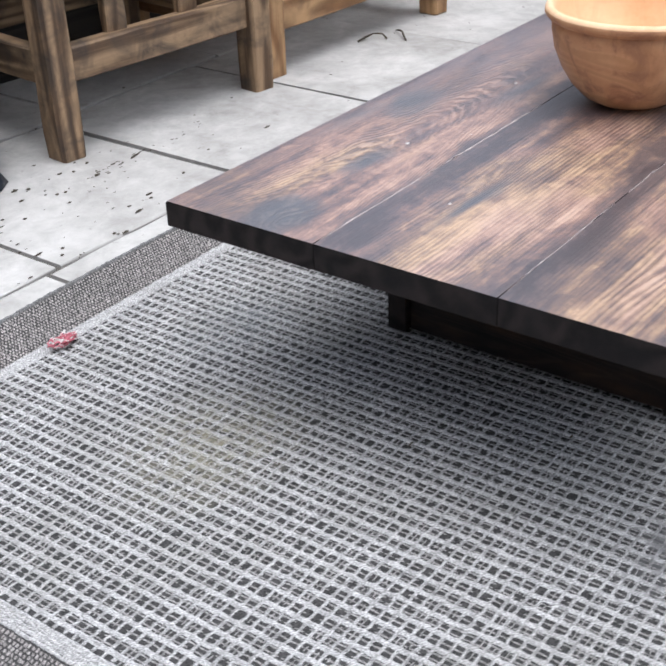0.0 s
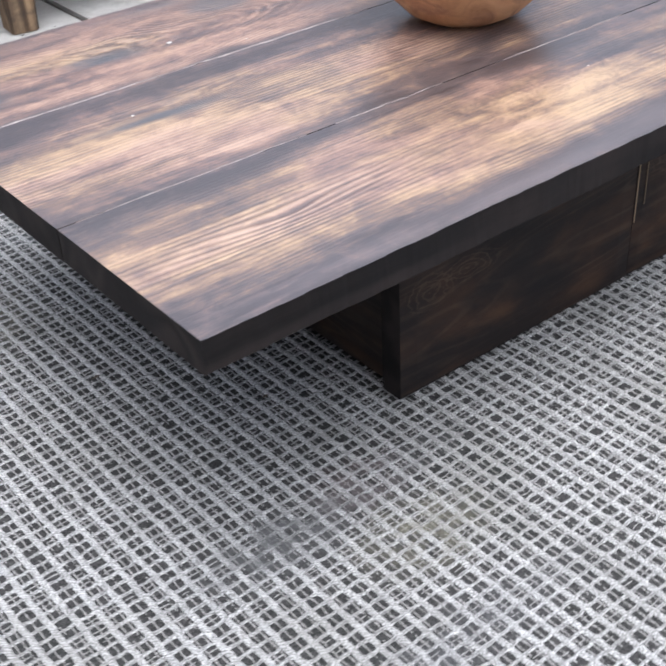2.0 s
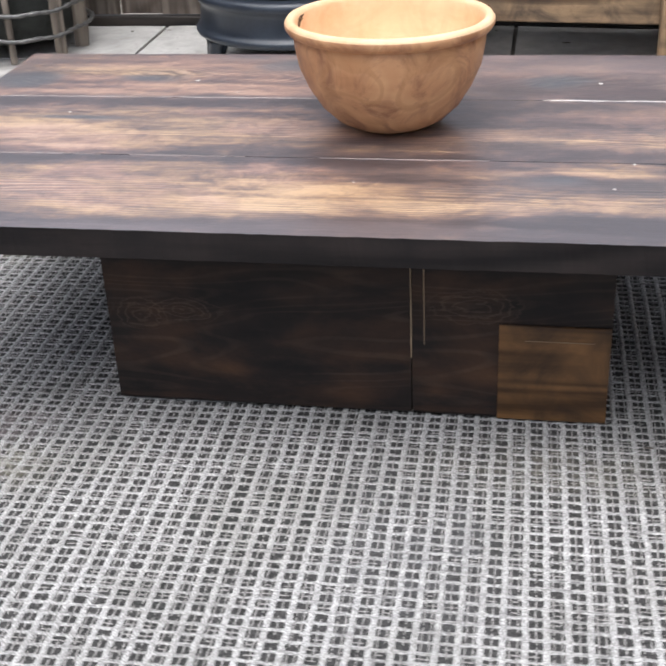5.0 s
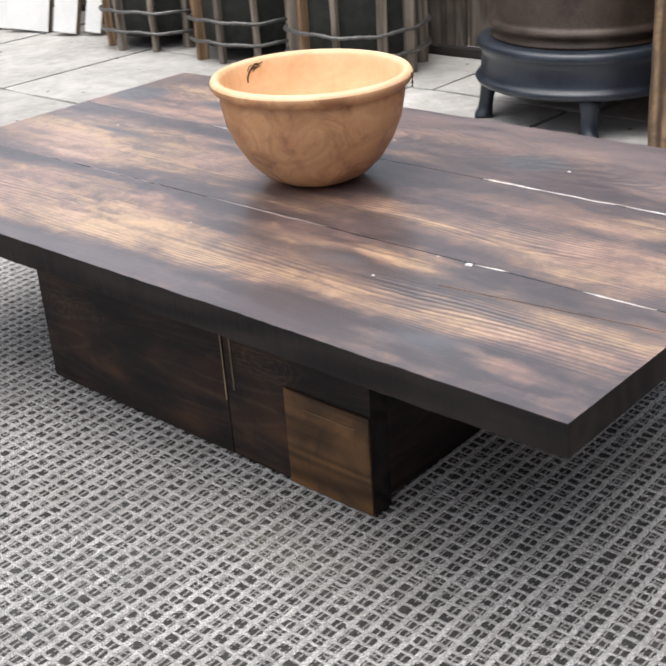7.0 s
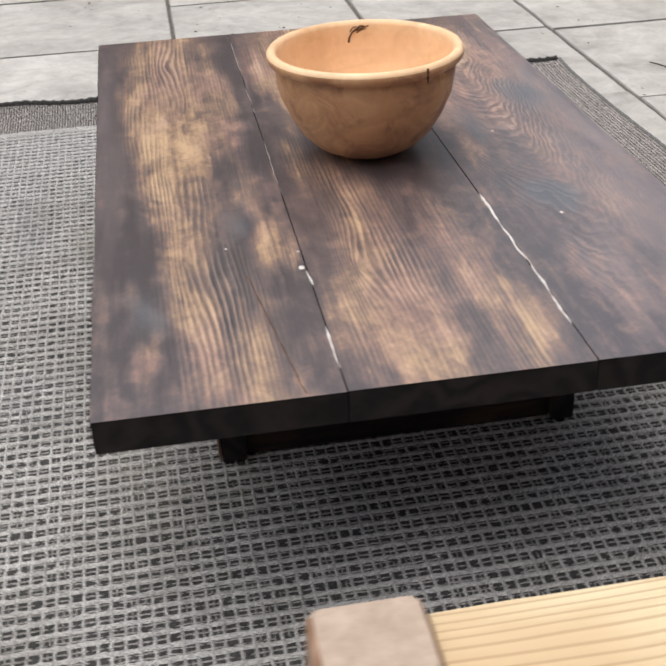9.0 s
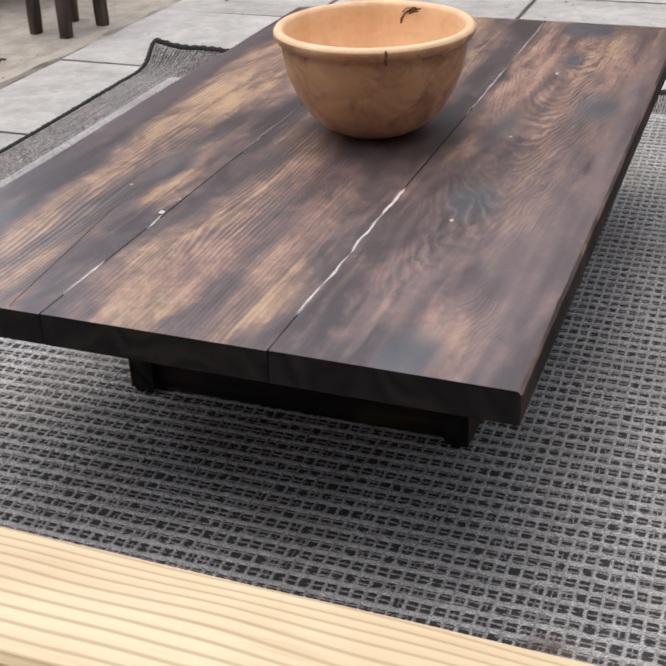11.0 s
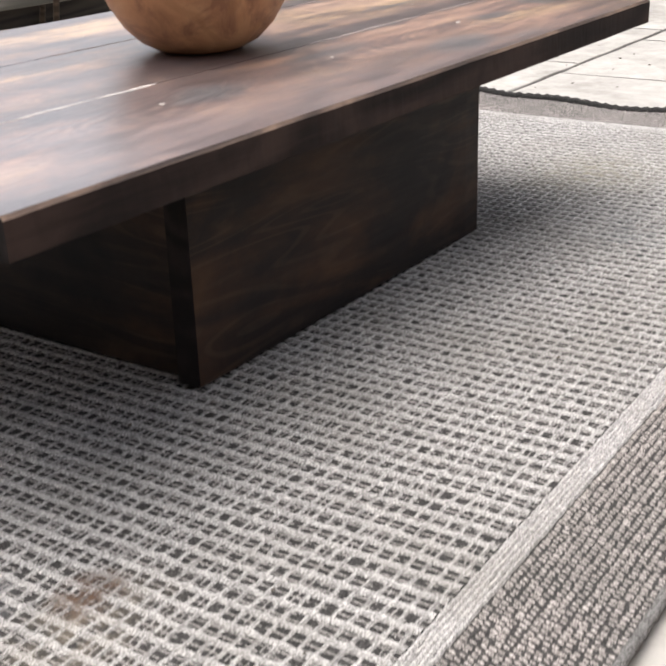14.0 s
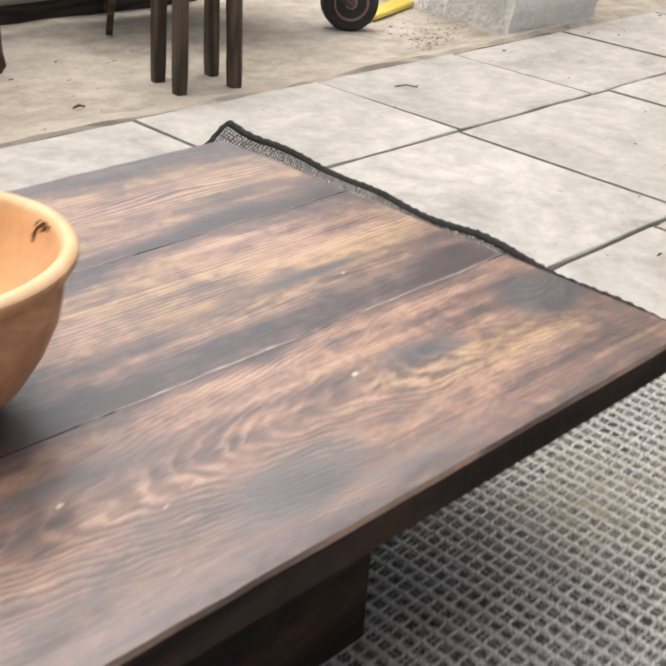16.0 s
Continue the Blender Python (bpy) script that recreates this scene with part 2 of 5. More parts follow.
    blot = noise_tex(nt, coords(nt, (0.5, 1, 1)), 12.0, 8, 0.72, 0.9)
    tone = noise_tex(nt, coords(nt, (0.4, 1, 1), (1, 5, 2)), 7.0, 4, 0.6, 0.6)
    rough_mix = total(centred(broad, 0.9), centred(streak, 0.95), centred(blot, 1.55), centred(mott, 1.15))
    calm = calc(nt, "SUBTRACT", 1.0, calc(nt, "MULTIPLY", heartwood, 0.45, True))
    wear = total(calc(nt, "MULTIPLY", worn, 0.52), calc(nt, "MULTIPLY", rough_mix, calm), centred(grain, 0.45))
    wear = calc(nt, "SUBTRACT", wear, calc(nt, "MULTIPLY", line, 0.20))
    wear = calc(nt, "SUBTRACT", wear, calc(nt, "MULTIPLY", calc(nt, "ADD", char, centred(blot, 1.2)), 0.14))
    wear = calc(nt, "ADD", wear, 0.17)
    tan = ramp(nt, wear, [(0.0, (0.054, 0.042, 0.044)), (0.22, (0.102, 0.074, 0.071)), (0.45, (0.195, 0.124, 0.092)), (0.68, (0.37, 0.238, 0.145)), (0.95, (0.55, 0.37, 0.215))])
    pink = ramp(nt, wear, [(0.0, (0.056, 0.043, 0.046)), (0.22, (0.112, 0.079, 0.077)), (0.45, (0.215, 0.130, 0.106)), (0.68, (0.37, 0.225, 0.165)), (0.95, (0.52, 0.345, 0.25))])
    col = mix(nt, ramp(nt, total(tone, calc(nt, "MULTIPLY", on_north, 0.07)), [(0.44, 0.0), (0.58, 1.0)]), tan, pink)
    soft = ramp(nt, calc(nt, "ADD", lilac_sheen, centred(broad, 1.4)), [(0.3, 0.0), (1.0, 1.0)])
    col = mix(nt, calc(nt, "MULTIPLY", soft, 0.55), col, (0.185, 0.145, 0.146))
    cold = ramp(nt, total(slate, centred(blot, 1.8), centred(mott, 0.9)), [(0.30, 0.0), (0.85, 1.0)])
    col = mix(nt, calc(nt, "MULTIPLY", cold, 0.66), col, (0.088, 0.095, 0.107))
    dark_knots = ramp(nt, calc(nt, "ADD", spots(base, [(0.048, 0.590, 0.085, 0.062, 2.3), (0.90, 0.594, 0.08, 0.045, 1.4), (1.29, 0.633, 0.06, 0.05, 1.2), (0.50, 0.69, 0.08, 0.05, 1.2), (0.255, 0.603, 0.07, 0.022, 1.1), (0.21, 0.403, 0.15, 0.013, 1.1)]), centred(mott, 1.5)), [(0.35, 0.0), (0.9, 1.0)])
    col = mix(nt, calc(nt, "MULTIPLY", dark_knots, 0.70), col, (0.062, 0.069, 0.080))
    col = mix(nt, calc(nt, "MULTIPLY", line, 0.43), col, (0.060, 0.050, 0.051))
    ridge = calc(nt, "MULTIPLY", ramp(nt, wave, [(0.02, 1.0), (0.22, 0.0)]), shown)
    col = mix(nt, calc(nt, "MULTIPLY", ridge, 0.34), col, (0.54, 0.42, 0.34))
    finish(nt, b, col, calc(nt, "ADD", calc(nt, "MULTIPLY", streak, 0.36), 0.20), spec=0.65)
    b.inputs["Coat Weight"].default_value = 0.85      # oil finish
    b.inputs["Coat IOR"].default_value = 1.6
    put(nt, b.inputs["Coat Roughness"], calc(nt, "ADD", calc(nt, "MULTIPLY", blot, 0.34), 0.18))
    height = calc(nt, "SUBTRACT", total(calc(nt, "MULTIPLY", grain, 0.4), calc(nt, "MULTIPLY", streak, 0.6), calc(nt, "MULTIPLY", mott, 0.5)), calc(nt, "MULTIPLY", line, 0.9))
    bump(nt, b, height, 0.6, 0.0018)
    return m


def base_board_mat(name="charred_base_board", eyes=(), rust=()):
    """Charred board; eyes are knots with fine rings and rust are warmer rubbed places, as x, z, half length, half height."""
    m, nt, b = material(name)
    spread = 0.0 if eyes or rust else 5.0
    long = coords(nt, (0.07, 1, 1), spread=spread)
    grain = noise_tex(nt, long, 110.0, 5, 0.65, 0.2)
    rings = contour(nt, (0.7, 4.0, 6.0), 80.0, spread)
    blot = noise_tex(nt, coords(nt, (0.5, 1, 1), spread=spread), 5.0, 6, 0.65, 0.6)
    fine = noise_tex(nt, coords(nt, (0.35, 1, 1), spread=spread), 30.0, 5, 0.7, 0.4)
    f = calc(nt, "ADD", calc(nt, "MULTIPLY", blot, 0.72), calc(nt, "ADD", calc(nt, "MULTIPLY", rings, 0.08), calc(nt, "MULTIPLY", fine, 0.22)))

    def zone(x, z, rx, rz, kind):
        mp = nt.nodes.new("ShaderNodeMapping")
        mp.vector_type = "TEXTURE"
        nt.links.new(coords(nt), mp.inputs[0])
        mp.inputs["Location"].default_value = (x, 0, z)
        mp.inputs["Scale"].default_value = (rx, 5.0, rz)
        g = nt.nodes.new("ShaderNodeTexGradient")
        g.gradient_type = kind
        nt.links.new(mp.outputs[0], g.inputs[0])
        return g.outputs["Fac"]

    for x, z, rx, rz in rust:
        f = calc(nt, "ADD", f, calc(nt, "MULTIPLY", zone(x, z, rx, rz, "QUADRATIC_SPHERE"), 0.17))
    col = ramp(nt, f, [(0.36, (0.0095, 0.0092, 0.0105)), (0.50, (0.021, 0.0160, 0.0148)), (0.64, (0.058, 0.032, 0.021)), (0.80, (0.100, 0.054, 0.028))])
    lines = contour(nt, (1.1, 5.0, 9.0), 130.0, spread)
    col = mix(nt, calc(nt, "MULTIPLY", calc(nt, "MULTIPLY", ramp(nt, lines, [(0.72, 0.0), (0.96, 1.0)]), ramp(nt, blot, [(0.40, 0.0), (0.58, 1.0)])), 0.20), col, (0.13, 0.085, 0.058))
    for x, z, rx, rz in eyes:
        d = zone(x, z, rx, rz, "SPHERICAL")
        wave = calc(nt, "SINE", calc(nt, "ADD", calc(nt, "MULTIPLY", d, 26.0), calc(nt, "ADD", calc(nt, "MULTIPLY", fine, 30.0), calc(nt, "MULTIPLY", blot, 34.0))))
        shown = calc(nt, "MULTIPLY", ramp(nt, wave, [(0.45, 0.0), (0.95, 1.0)]), ramp(nt, d, [(0.0, 0.0), (0.3, 1.0)]))
        col = mix(nt, calc(nt, "MULTIPLY", shown, 0.28), col, (0.125, 0.085, 0.060))
    finish(nt, b, col, calc(nt, "ADD", calc(nt, "MULTIPLY", grain, 0.25), 0.45), spec=0.2)
    bump(nt, b, calc(nt, "ADD", grain, rings), 0.4, 0.0012)
    return m


def slab_mat():
    m, nt, b = material("pale_concrete_slab")
    v = coords(nt, spread=11.0)
    big = noise_tex(nt, v, 3.0, 8, 0.68, 0.7)
    mid = noise_tex(nt, v, 19.0, 7, 0.7, 0.4)
    fine = noise_tex(nt, v, 260.0, 3, 0.6)
    f = calc(nt, "ADD", calc(nt, "MULTIPLY", big, 0.6), calc(nt, "MULTIPLY", mid, 0.4))
    col = mix(nt, ramp(nt, f, [(0.36, 0.0), (0.64, 1.0)]), (0.27, 0.257, 0.237), (0.545, 0.527, 0.497))
    spot = ramp(nt, noise_tex(nt, v, 55.0, 2, 0.5), [(0.70, 0.0), (0.76, 1.0)])
    col = mix(nt, calc(nt, "MULTIPLY", spot, 0.5), col, (0.22, 0.20, 0.18))
    info = nt.nodes.new("ShaderNodeObjectInfo").outputs["Random"]
    col = mix(nt, calc(nt, "MULTIPLY", info, 0.25), col, (0.40, 0.385, 0.36))
    finish(nt, b, col, 0.8, spec=0.3)
    bump(nt, b, calc(nt, "ADD", mid, calc(nt, "MULTIPLY", fine, 0.4)), 0.25, 0.002)
    return m


def sand_mat():
    m, nt, b = material("trodden_sand")
    v = coords(nt)
    big = noise_tex(nt, v, 1.6, 6, 0.62, 0.4)
    mid = noise_tex(nt, v, 14.0, 6, 0.65, 0.2)
    fine = noise_tex(nt, v, 180.0, 3, 0.7)
    f = calc(nt, "ADD", calc(nt, "MULTIPLY", big, 0.5), calc(nt, "MULTIPLY", mid, 0.5))
    col = mix(nt, ramp(nt, f, [(0.38, 0.0), (0.62, 1.0)]), (0.30, 0.262, 0.215), (0.53, 0.485, 0.425))
    col = mix(nt, ramp(nt, fine, [(0.57, 0.0), (0.70, 0.75)]), col, (0.17, 0.135, 0.105))
    finish(nt, b, col, 0.95, spec=0.15)
    bump(nt, b, calc(nt, "ADD", mid, fine), 0.6, 0.006)
    return m


def yarn_mat(name, pale, dirt, dirt_at, island, strands=False, twist=False):
    """Woven outdoor yarn: fibre flecks, soiled patches and painted shade of folds."""
    m, nt, b = material(name)
    v = coords(nt)
    fleck = noise_tex(nt, v, 560.0, 2, 0.6)
    soil = noise_tex(nt, v, 5.0, 5, 0.62, 0.3)
    mid = noise_tex(nt, v, 150.0, 3, 0.65)
    col = mix(nt, ramp(nt, fleck, [(0.40, 0.0), (0.55, 1.0)]), tuple(c * 0.33 for c in pale), tuple(c * 1.06 for c in pale))
    col = mix(nt, ramp(nt, mid, [(0.36, 0.60), (0.54, 0.0)]), col, tuple(c * 0.34 for c in pale))
    col = mix(nt, calc(nt, "MULTIPLY", ramp(nt, soil, [(dirt_at, 0.0), (dirt_at + 0.2, 1.0)]), 0.45), col, dirt)
    # stains; the dark grey bands south of the table paint fold shade
    for x, y, rx, ry, tint, power in [(1.326, 0.772, 0.045, 0.035, (0.085, 0.045, 0.03), 1.3), (1.36, 0.80, 0.11, 0.07, (0.42, 0.36, 0.27), 0.22), (1.46, 0.80, 0.03, 0.02, (0.34, 0.17, 0.15), 0.28), (1.42, 0.69, 0.09, 0.06, (0.20, 0.21, 0.22), 0.8),
                                      (1.415, 0.98, 0.08, 0.06, (0.22, 0.225, 0.24), 0.8), (0.075, 0.045, 0.14, 0.06, (0.10, 0.10, 0.10), 0.8), (0.196, 0.061, 0.08, 0.05, (0.30, 0.20, 0.19), 0.25),
                                      (-0.06, 0.65, 0.20, 0.14, (0.28, 0.26, 0.19), 0.55), (0.79, -0.16, 0.10, 0.20, (0.13, 0.13, 0.135), 0.35), (0.92, 0.02, 0.22, 0.08, (0.26, 0.24, 0.19), 0.3), (0.2, -0.04, 0.1, 0.07, (0.24, 0.225, 0.17), 0.5),
                                      (0.10, -0.165, 0.26, 0.05, (0.12, 0.12, 0.125), 0.4), (0.20, 0.055, 0.22, 0.04, (0.13, 0.13, 0.13), 0.45), (0.70, -0.10, 0.07, 0.26, (0.14, 0.14, 0.145), 0.28), (0.22, 0.83, 0.16, 0.10, (0.16, 0.18, 0.19), 0.4)]:
        mp = nt.nodes.new("ShaderNodeMapping")
        mp.vector_type = "TEXTURE"
        nt.links.new(v, mp.inputs[0])
        mp.inputs["Location"].default_value = (x, y, 0)
        mp.inputs["Scale"].default_value = (rx, ry, 5.0)
        g = nt.nodes.new("ShaderNodeTexGradient")
        g.gradient_type = "SPHERICAL"
        nt.links.new(mp.outputs[0], g.inputs[0])
        edge = calc(nt, "MULTIPLY", calc(nt, "MULTIPLY", g.outputs["Fac"], power), ramp(nt, noise_tex(nt, v, 45.0, 4, 0.7), [(0.38, 0.0), (0.62, 1.4)]), True)
        col = mix(nt, edge, col, tint)
    if island:
        g = nt.nodes.new("ShaderNodeNewGeometry").outputs["Random Per Island"]
        col = mix(nt, calc(nt, "MULTIPLY", g, island), col, tuple(c * 0.25 for c in pale))
    if twist:        # strands laid round each other
        sep = nt.nodes.new("ShaderNodeSeparateXYZ")
        nt.links.new(v, sep.inputs[0])
        slant = calc(nt, "ADD", calc(nt, "MULTIPLY", sep.outputs[0], 1350.0), calc(nt, "MULTIPLY", sep.outputs[1], 1650.0))
        turn = calc(nt, "SINE", calc(nt, "ADD", slant, calc(nt, "MULTIPLY", noise_tex(nt, v, 90.0, 2, 0.5), 9.0)))
        col = mix(nt, ramp(nt, turn, [(0.25, 0.0), (0.80, 0.55)]), col, tuple(c * 0.26 for c in pale))
    if strands:      # fine parallel filaments along x
        fil = noise_tex(nt, coords(nt, (0.025, 1, 1)), 620.0, 2, 0.6)
        col = mix(nt, ramp(nt, fil, [(0.40, 0.60), (0.50, 0.0)]), col, tuple(c * 0.16 for c in pale))
    finish(nt, b, col, 0.9, spec=0.15)
    bump(nt, b, fleck, 0.5, 0.001)
    return m


def bowl_mat(name, low, mid, high, blotch, figure):
    m, nt, b = material(name)
    v = coords(nt, (1, 1, 0.35))
    rings = contour(nt, (5.0, 1.6, 7.0), 62.0, 0.0)
    grain = noise_tex(nt, coords(nt, (0.15, 1, 1)), 95.0, 5, 0.6, 0.2)
    tone = noise_tex(nt, v, 9.0, 5, 0.6, 0.6)
    f = calc(nt, "ADD", calc(nt, "MULTIPLY", rings, 0.28 * figure), calc(nt, "ADD", calc(nt, "MULTIPLY", grain, 0.2), calc(nt, "MULTIPLY", tone, 0.68)))
    col = ramp(nt, f, [(0.25, low), (0.45, mid), (0.72, high)])
    blot = ramp(nt, noise_tex(nt, coords(nt, (1, 1, 1), (0.3, 0.1, 0.55)), 17.0, 5, 0.65, 0.8), [(0.47, 0.0), (0.63, 1.0)])
    col = mix(nt, calc(nt, "MULTIPLY", blot, blotch), col, (0.30, 0.140, 0.075))
    thin = ramp(nt, rings, [(0.80, 0.0), (0.96, 1.0)])
    col = mix(nt, calc(nt, "MULTIPLY", thin, figure), col, (0.40, 0.195, 0.08))
    finish(nt, b, col, calc(nt, "ADD", calc(nt, "MULTIPLY", grain, 0.2), 0.38), spec=0.4)
    bump(nt, b, calc(nt, "ADD", grain, rings), 0.12, 0.001)
    return m


M_TOP = table_top_mat()
M_BASE = base_board_mat()
M_BASE_SW = base_board_mat("charred_board_with_knots", [(0.045, 0.132, 0.045, 0.030), (0.105, 0.140, 0.060, 0.022)], [(0.16, 0.055, 0.12, 0.07), (0.33, 0.02, 0.10, 0.04)])
M_BASE_SE = base_board_mat("charred_board_with_rust", [(0.08, 0.16, 0.07, 0.03)], [(0.03, 0.035, 0.07, 0.06), (0.10, 0.06, 0.08, 0.06)])
M_BASE_N = base_board_mat("charred_board_north", [], [(0.12, 0.05, 0.25, 0.07), (0.38, 0.06, 0.20, 0.08), (0.42, 0.20, 0.2, 0.08)])
M_SLAB = slab_mat()
M_SAND = sand_mat()
M_WEAVE = yarn_mat("pale_rug_yarn", (0.665, 0.651, 0.633), (0.27, 0.255, 0.23), 0.46, 0.0, False, True)
M_CORD = yarn_mat("pale_rug_filament", (0.65, 0.637, 0.619), (0.27, 0.255, 0.23), 0.46, 0.0, True, True)
M_UNDER = yarn_mat("dark_rug_yarn", (0.072, 0.069, 0.067), (0.022, 0.026, 0.023), 0.5, 0.0)
M_THREAD = yarn_mat("grey_rug_thread", (0.40, 0.385, 0.37), (0.16, 0.15, 0.135), 0.48, 0.0)
M_STITCH = yarn_mat("grey_border_stitch", (0.50, 0.46, 0.435), (0.2, 0.19, 0.18), 0.5, 0.45)
M_HEM = yarn_mat("grey_binding", (0.22, 0.215, 0.21), (0.10, 0.095, 0.09), 0.5, 0.0)
# binding colour with the shade under the curled hem put in
M_BIND = yarn_mat("shaded_binding", (0.05, 0.048, 0.047), (0.02, 0.018, 0.016), 0.5, 0.0)
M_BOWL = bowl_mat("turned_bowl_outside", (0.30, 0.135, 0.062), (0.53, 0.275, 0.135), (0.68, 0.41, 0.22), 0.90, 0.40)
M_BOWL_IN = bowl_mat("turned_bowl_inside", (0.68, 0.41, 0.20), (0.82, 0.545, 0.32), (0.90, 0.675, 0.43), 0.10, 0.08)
M_ARRIS = timber_mat("rubbed_plank_edge", (0.05, 0.038, 0.034), (0.24, 0.165, 0.125), 0.6, 90, 6.0, 0.9, (0.06, 0.045, 0.040), 0.4, 0.2)
# one charred edge in two copies: near-black shaded sides, lighter lit north side
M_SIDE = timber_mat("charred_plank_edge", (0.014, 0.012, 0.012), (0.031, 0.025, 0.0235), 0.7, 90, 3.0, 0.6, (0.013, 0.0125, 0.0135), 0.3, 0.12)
M_SIDE_N = timber_mat("rubbed_lit_plank_side", (0.018, 0.013, 0.012), (0.056, 0.037, 0.031), 0.72, 90, 4.0, 0.6, (0.016, 0.0125, 0.012), 0.4, 0.12)
M_PATCH = timber_mat("brown_base_patch", (0.060, 0.029, 0.011), (0.19, 0.096, 0.036), 0.5, 60, 2.6, 0.9, (0.018, 0.012, 0.010), 0.3)
M_BARK = plain_mat("dark_crack", (0.05, 0.024, 0.012), (0.15, 0.075, 0.035), 60, 0.9)
M_FILL = plain_mat("white_joint_filler", (0.50, 0.46, 0.43), (0.72, 0.69, 0.66), 80, 0.7)
M_WORN = plain_mat("rubbed_joint_edge", (0.30, 0.245, 0.23), (0.58, 0.51, 0.475), 70, 0.6)
M_CHAIR = timber_mat("weathered_chair_timber", (0.10, 0.060, 0.034), (0.37, 0.245, 0.14), 0.65, 60, 3.2, 0.85, (0.035, 0.030, 0.028), 0.8)
M_CHAIR2 = timber_mat("orange_pine_timber", (0.22, 0.110, 0.047), (0.47, 0.285, 0.14), 0.6, 60, 2.4, 0.6, (0.07, 0.045, 0.03), 0.6)
M_LOG = plain_mat("reddish_bark", (0.035, 0.018, 0.013), (0.17, 0.085, 0.058), 18, 0.9, bumpy=0.9, dist=0.012, fine=70)
M_GREYBOARD = timber_mat("silver_grey_board", (0.20, 0.19, 0.165), (0.38, 0.36, 0.32), 0.8, 50, 1.5, 0.3, (0.14, 0.13, 0.11), 0.4)
def pine_mat():
    """Raw pine: cream wood with soft growth lines and a few ambers."""
    m, nt, b = material("raw_pine_plank")
    lines = annual_lines(nt, 0.0080, 9.0, 30.0, 60.0)
    fine = noise_tex(nt, coords(nt, (0.05, 1, 1), spread=9.0), 160.0, 4, 0.65, 0.2)
    tone = noise_tex(nt, coords(nt, (0.4, 1, 1), spread=9.0), 9.0, 3, 0.6, 0.3)
    col = mix(nt, ramp(nt, tone, [(0.35, 0.0), (0.65, 1.0)]), (0.57, 0.42, 0.25), (0.70, 0.585, 0.385))
    col = mix(nt, calc(nt, "MULTIPLY", ramp(nt, lines, [(0.72, 0.0), (0.98, 1.0)]), 0.55), col, (0.36, 0.23, 0.125))
    col = mix(nt, ramp(nt, fine, [(0.58, 0.0), (0.75, 0.35)]), col, (0.42, 0.28, 0.15))
    finish(nt, b, col, 0.55, spec=0.3)
    bump(nt, b, calc(nt, "ADD", lines, fine), 0.35, 0.0012)
    return m


M_PINE = pine_mat()
M_POST = timber_mat("brown_stained_post", (0.30, 0.165, 0.098), (0.46, 0.295, 0.20), 0.5, 50, 3.0, 0.6, (0.10, 0.06, 0.045), 0.3)
M_HEAD = plain_mat("weathered_post_head", (0.30, 0.22, 0.165), (0.47, 0.37, 0.295), 22, 0.8, bumpy=0.6, dist=0.003, fine=120)
M_STOOL = timber_mat("dark_stool_timber", (0.045, 0.030, 0.020), (0.11, 0.078, 0.055), 0.6, 60, 2.0, 0.4)
M_FENCE = timber_mat("weathered_fence_board", (0.075, 0.055, 0.042), (0.20, 0.165, 0.135), 0.8, 60, 1.5, 0.5)
M_STAKE = timber_mat("grey_basket_stake", (0.13, 0.105, 0.085), (0.30, 0.25, 0.20), 0.75, 60, 2.0, 0.3)
M_STAKE2 = timber_mat("tan_basket_stake", (0.20, 0.12, 0.065), (0.36, 0.24, 0.14), 0.75, 60, 2.0, 0.2)
M_INNER = plain_mat("basket_lining", (0.010, 0.010, 0.009), (0.045, 0.048, 0.040), 30, 0.6, spec=0.4, bumpy=0.8, dist=0.01)
M_WIRE = plain_mat("twisted_wire", (0.10, 0.095, 0.09), (0.24, 0.235, 0.23), 90, 0.45, 0.7)
M_IRON = plain_mat("blue_black_enamel", (0.010, 0.014, 0.022), (0.028, 0.036, 0.050), 8, 0.34, 0.0, 0.6, 0.12, 0.001)
M_RUST = plain_mat("brown_iron_body", (0.035, 0.025, 0.020), (0.10, 0.072, 0.055), 14, 0.45, 0.3, 0.5, 0.2)
M_WHITE = plain_mat("white_painted_board", (0.74, 0.73, 0.70), (0.85, 0.84, 0.82), 5, 0.5)
M_EDGE = timber_mat("raw_board_edge", (0.20, 0.14, 0.09), (0.38, 0.28, 0.18), 0.7)
M_RUBBER = plain_mat("black_rubber", (0.012, 0.012, 0.012), (0.035, 0.034, 0.033), 20, 0.7)
M_RIM = plain_mat("red_brown_rim", (0.16, 0.075, 0.06), (0.33, 0.24, 0.21), 12, 0.5, 0.2)
M_YELLOW = plain_mat("yellow_board", (0.62, 0.45, 0.05), (0.78, 0.62, 0.14), 6, 0.5)
M_RENDER = plain_mat("rough_white_render", (0.76, 0.75, 0.72), (0.90, 0.89, 0.87), 9, 0.9, bumpy=0.9, dist=0.02, fine=45)
M_DIRT = plain_mat("dark_debris", (0.03, 0.024, 0.018), (0.10, 0.078, 0.055), 40, 0.9)
M_JOINT = plain_mat("joint_sand", (0.055, 0.05, 0.043), (0.15, 0.135, 0.118), 30, 0.95)
M_RED = plain_mat("red_fibre", (0.40, 0.06, 0.09), (0.64, 0.22, 0.26), 120, 0.8)
M_SHED = timber_mat("black_shed_timber", (0.012, 0.010, 0.009), (0.045, 0.036, 0.030), 0.7)
M_CONC = plain_mat("edging_timber_grey", (0.30, 0.265, 0.22), (0.46, 0.41, 0.345), 10, 0.9)

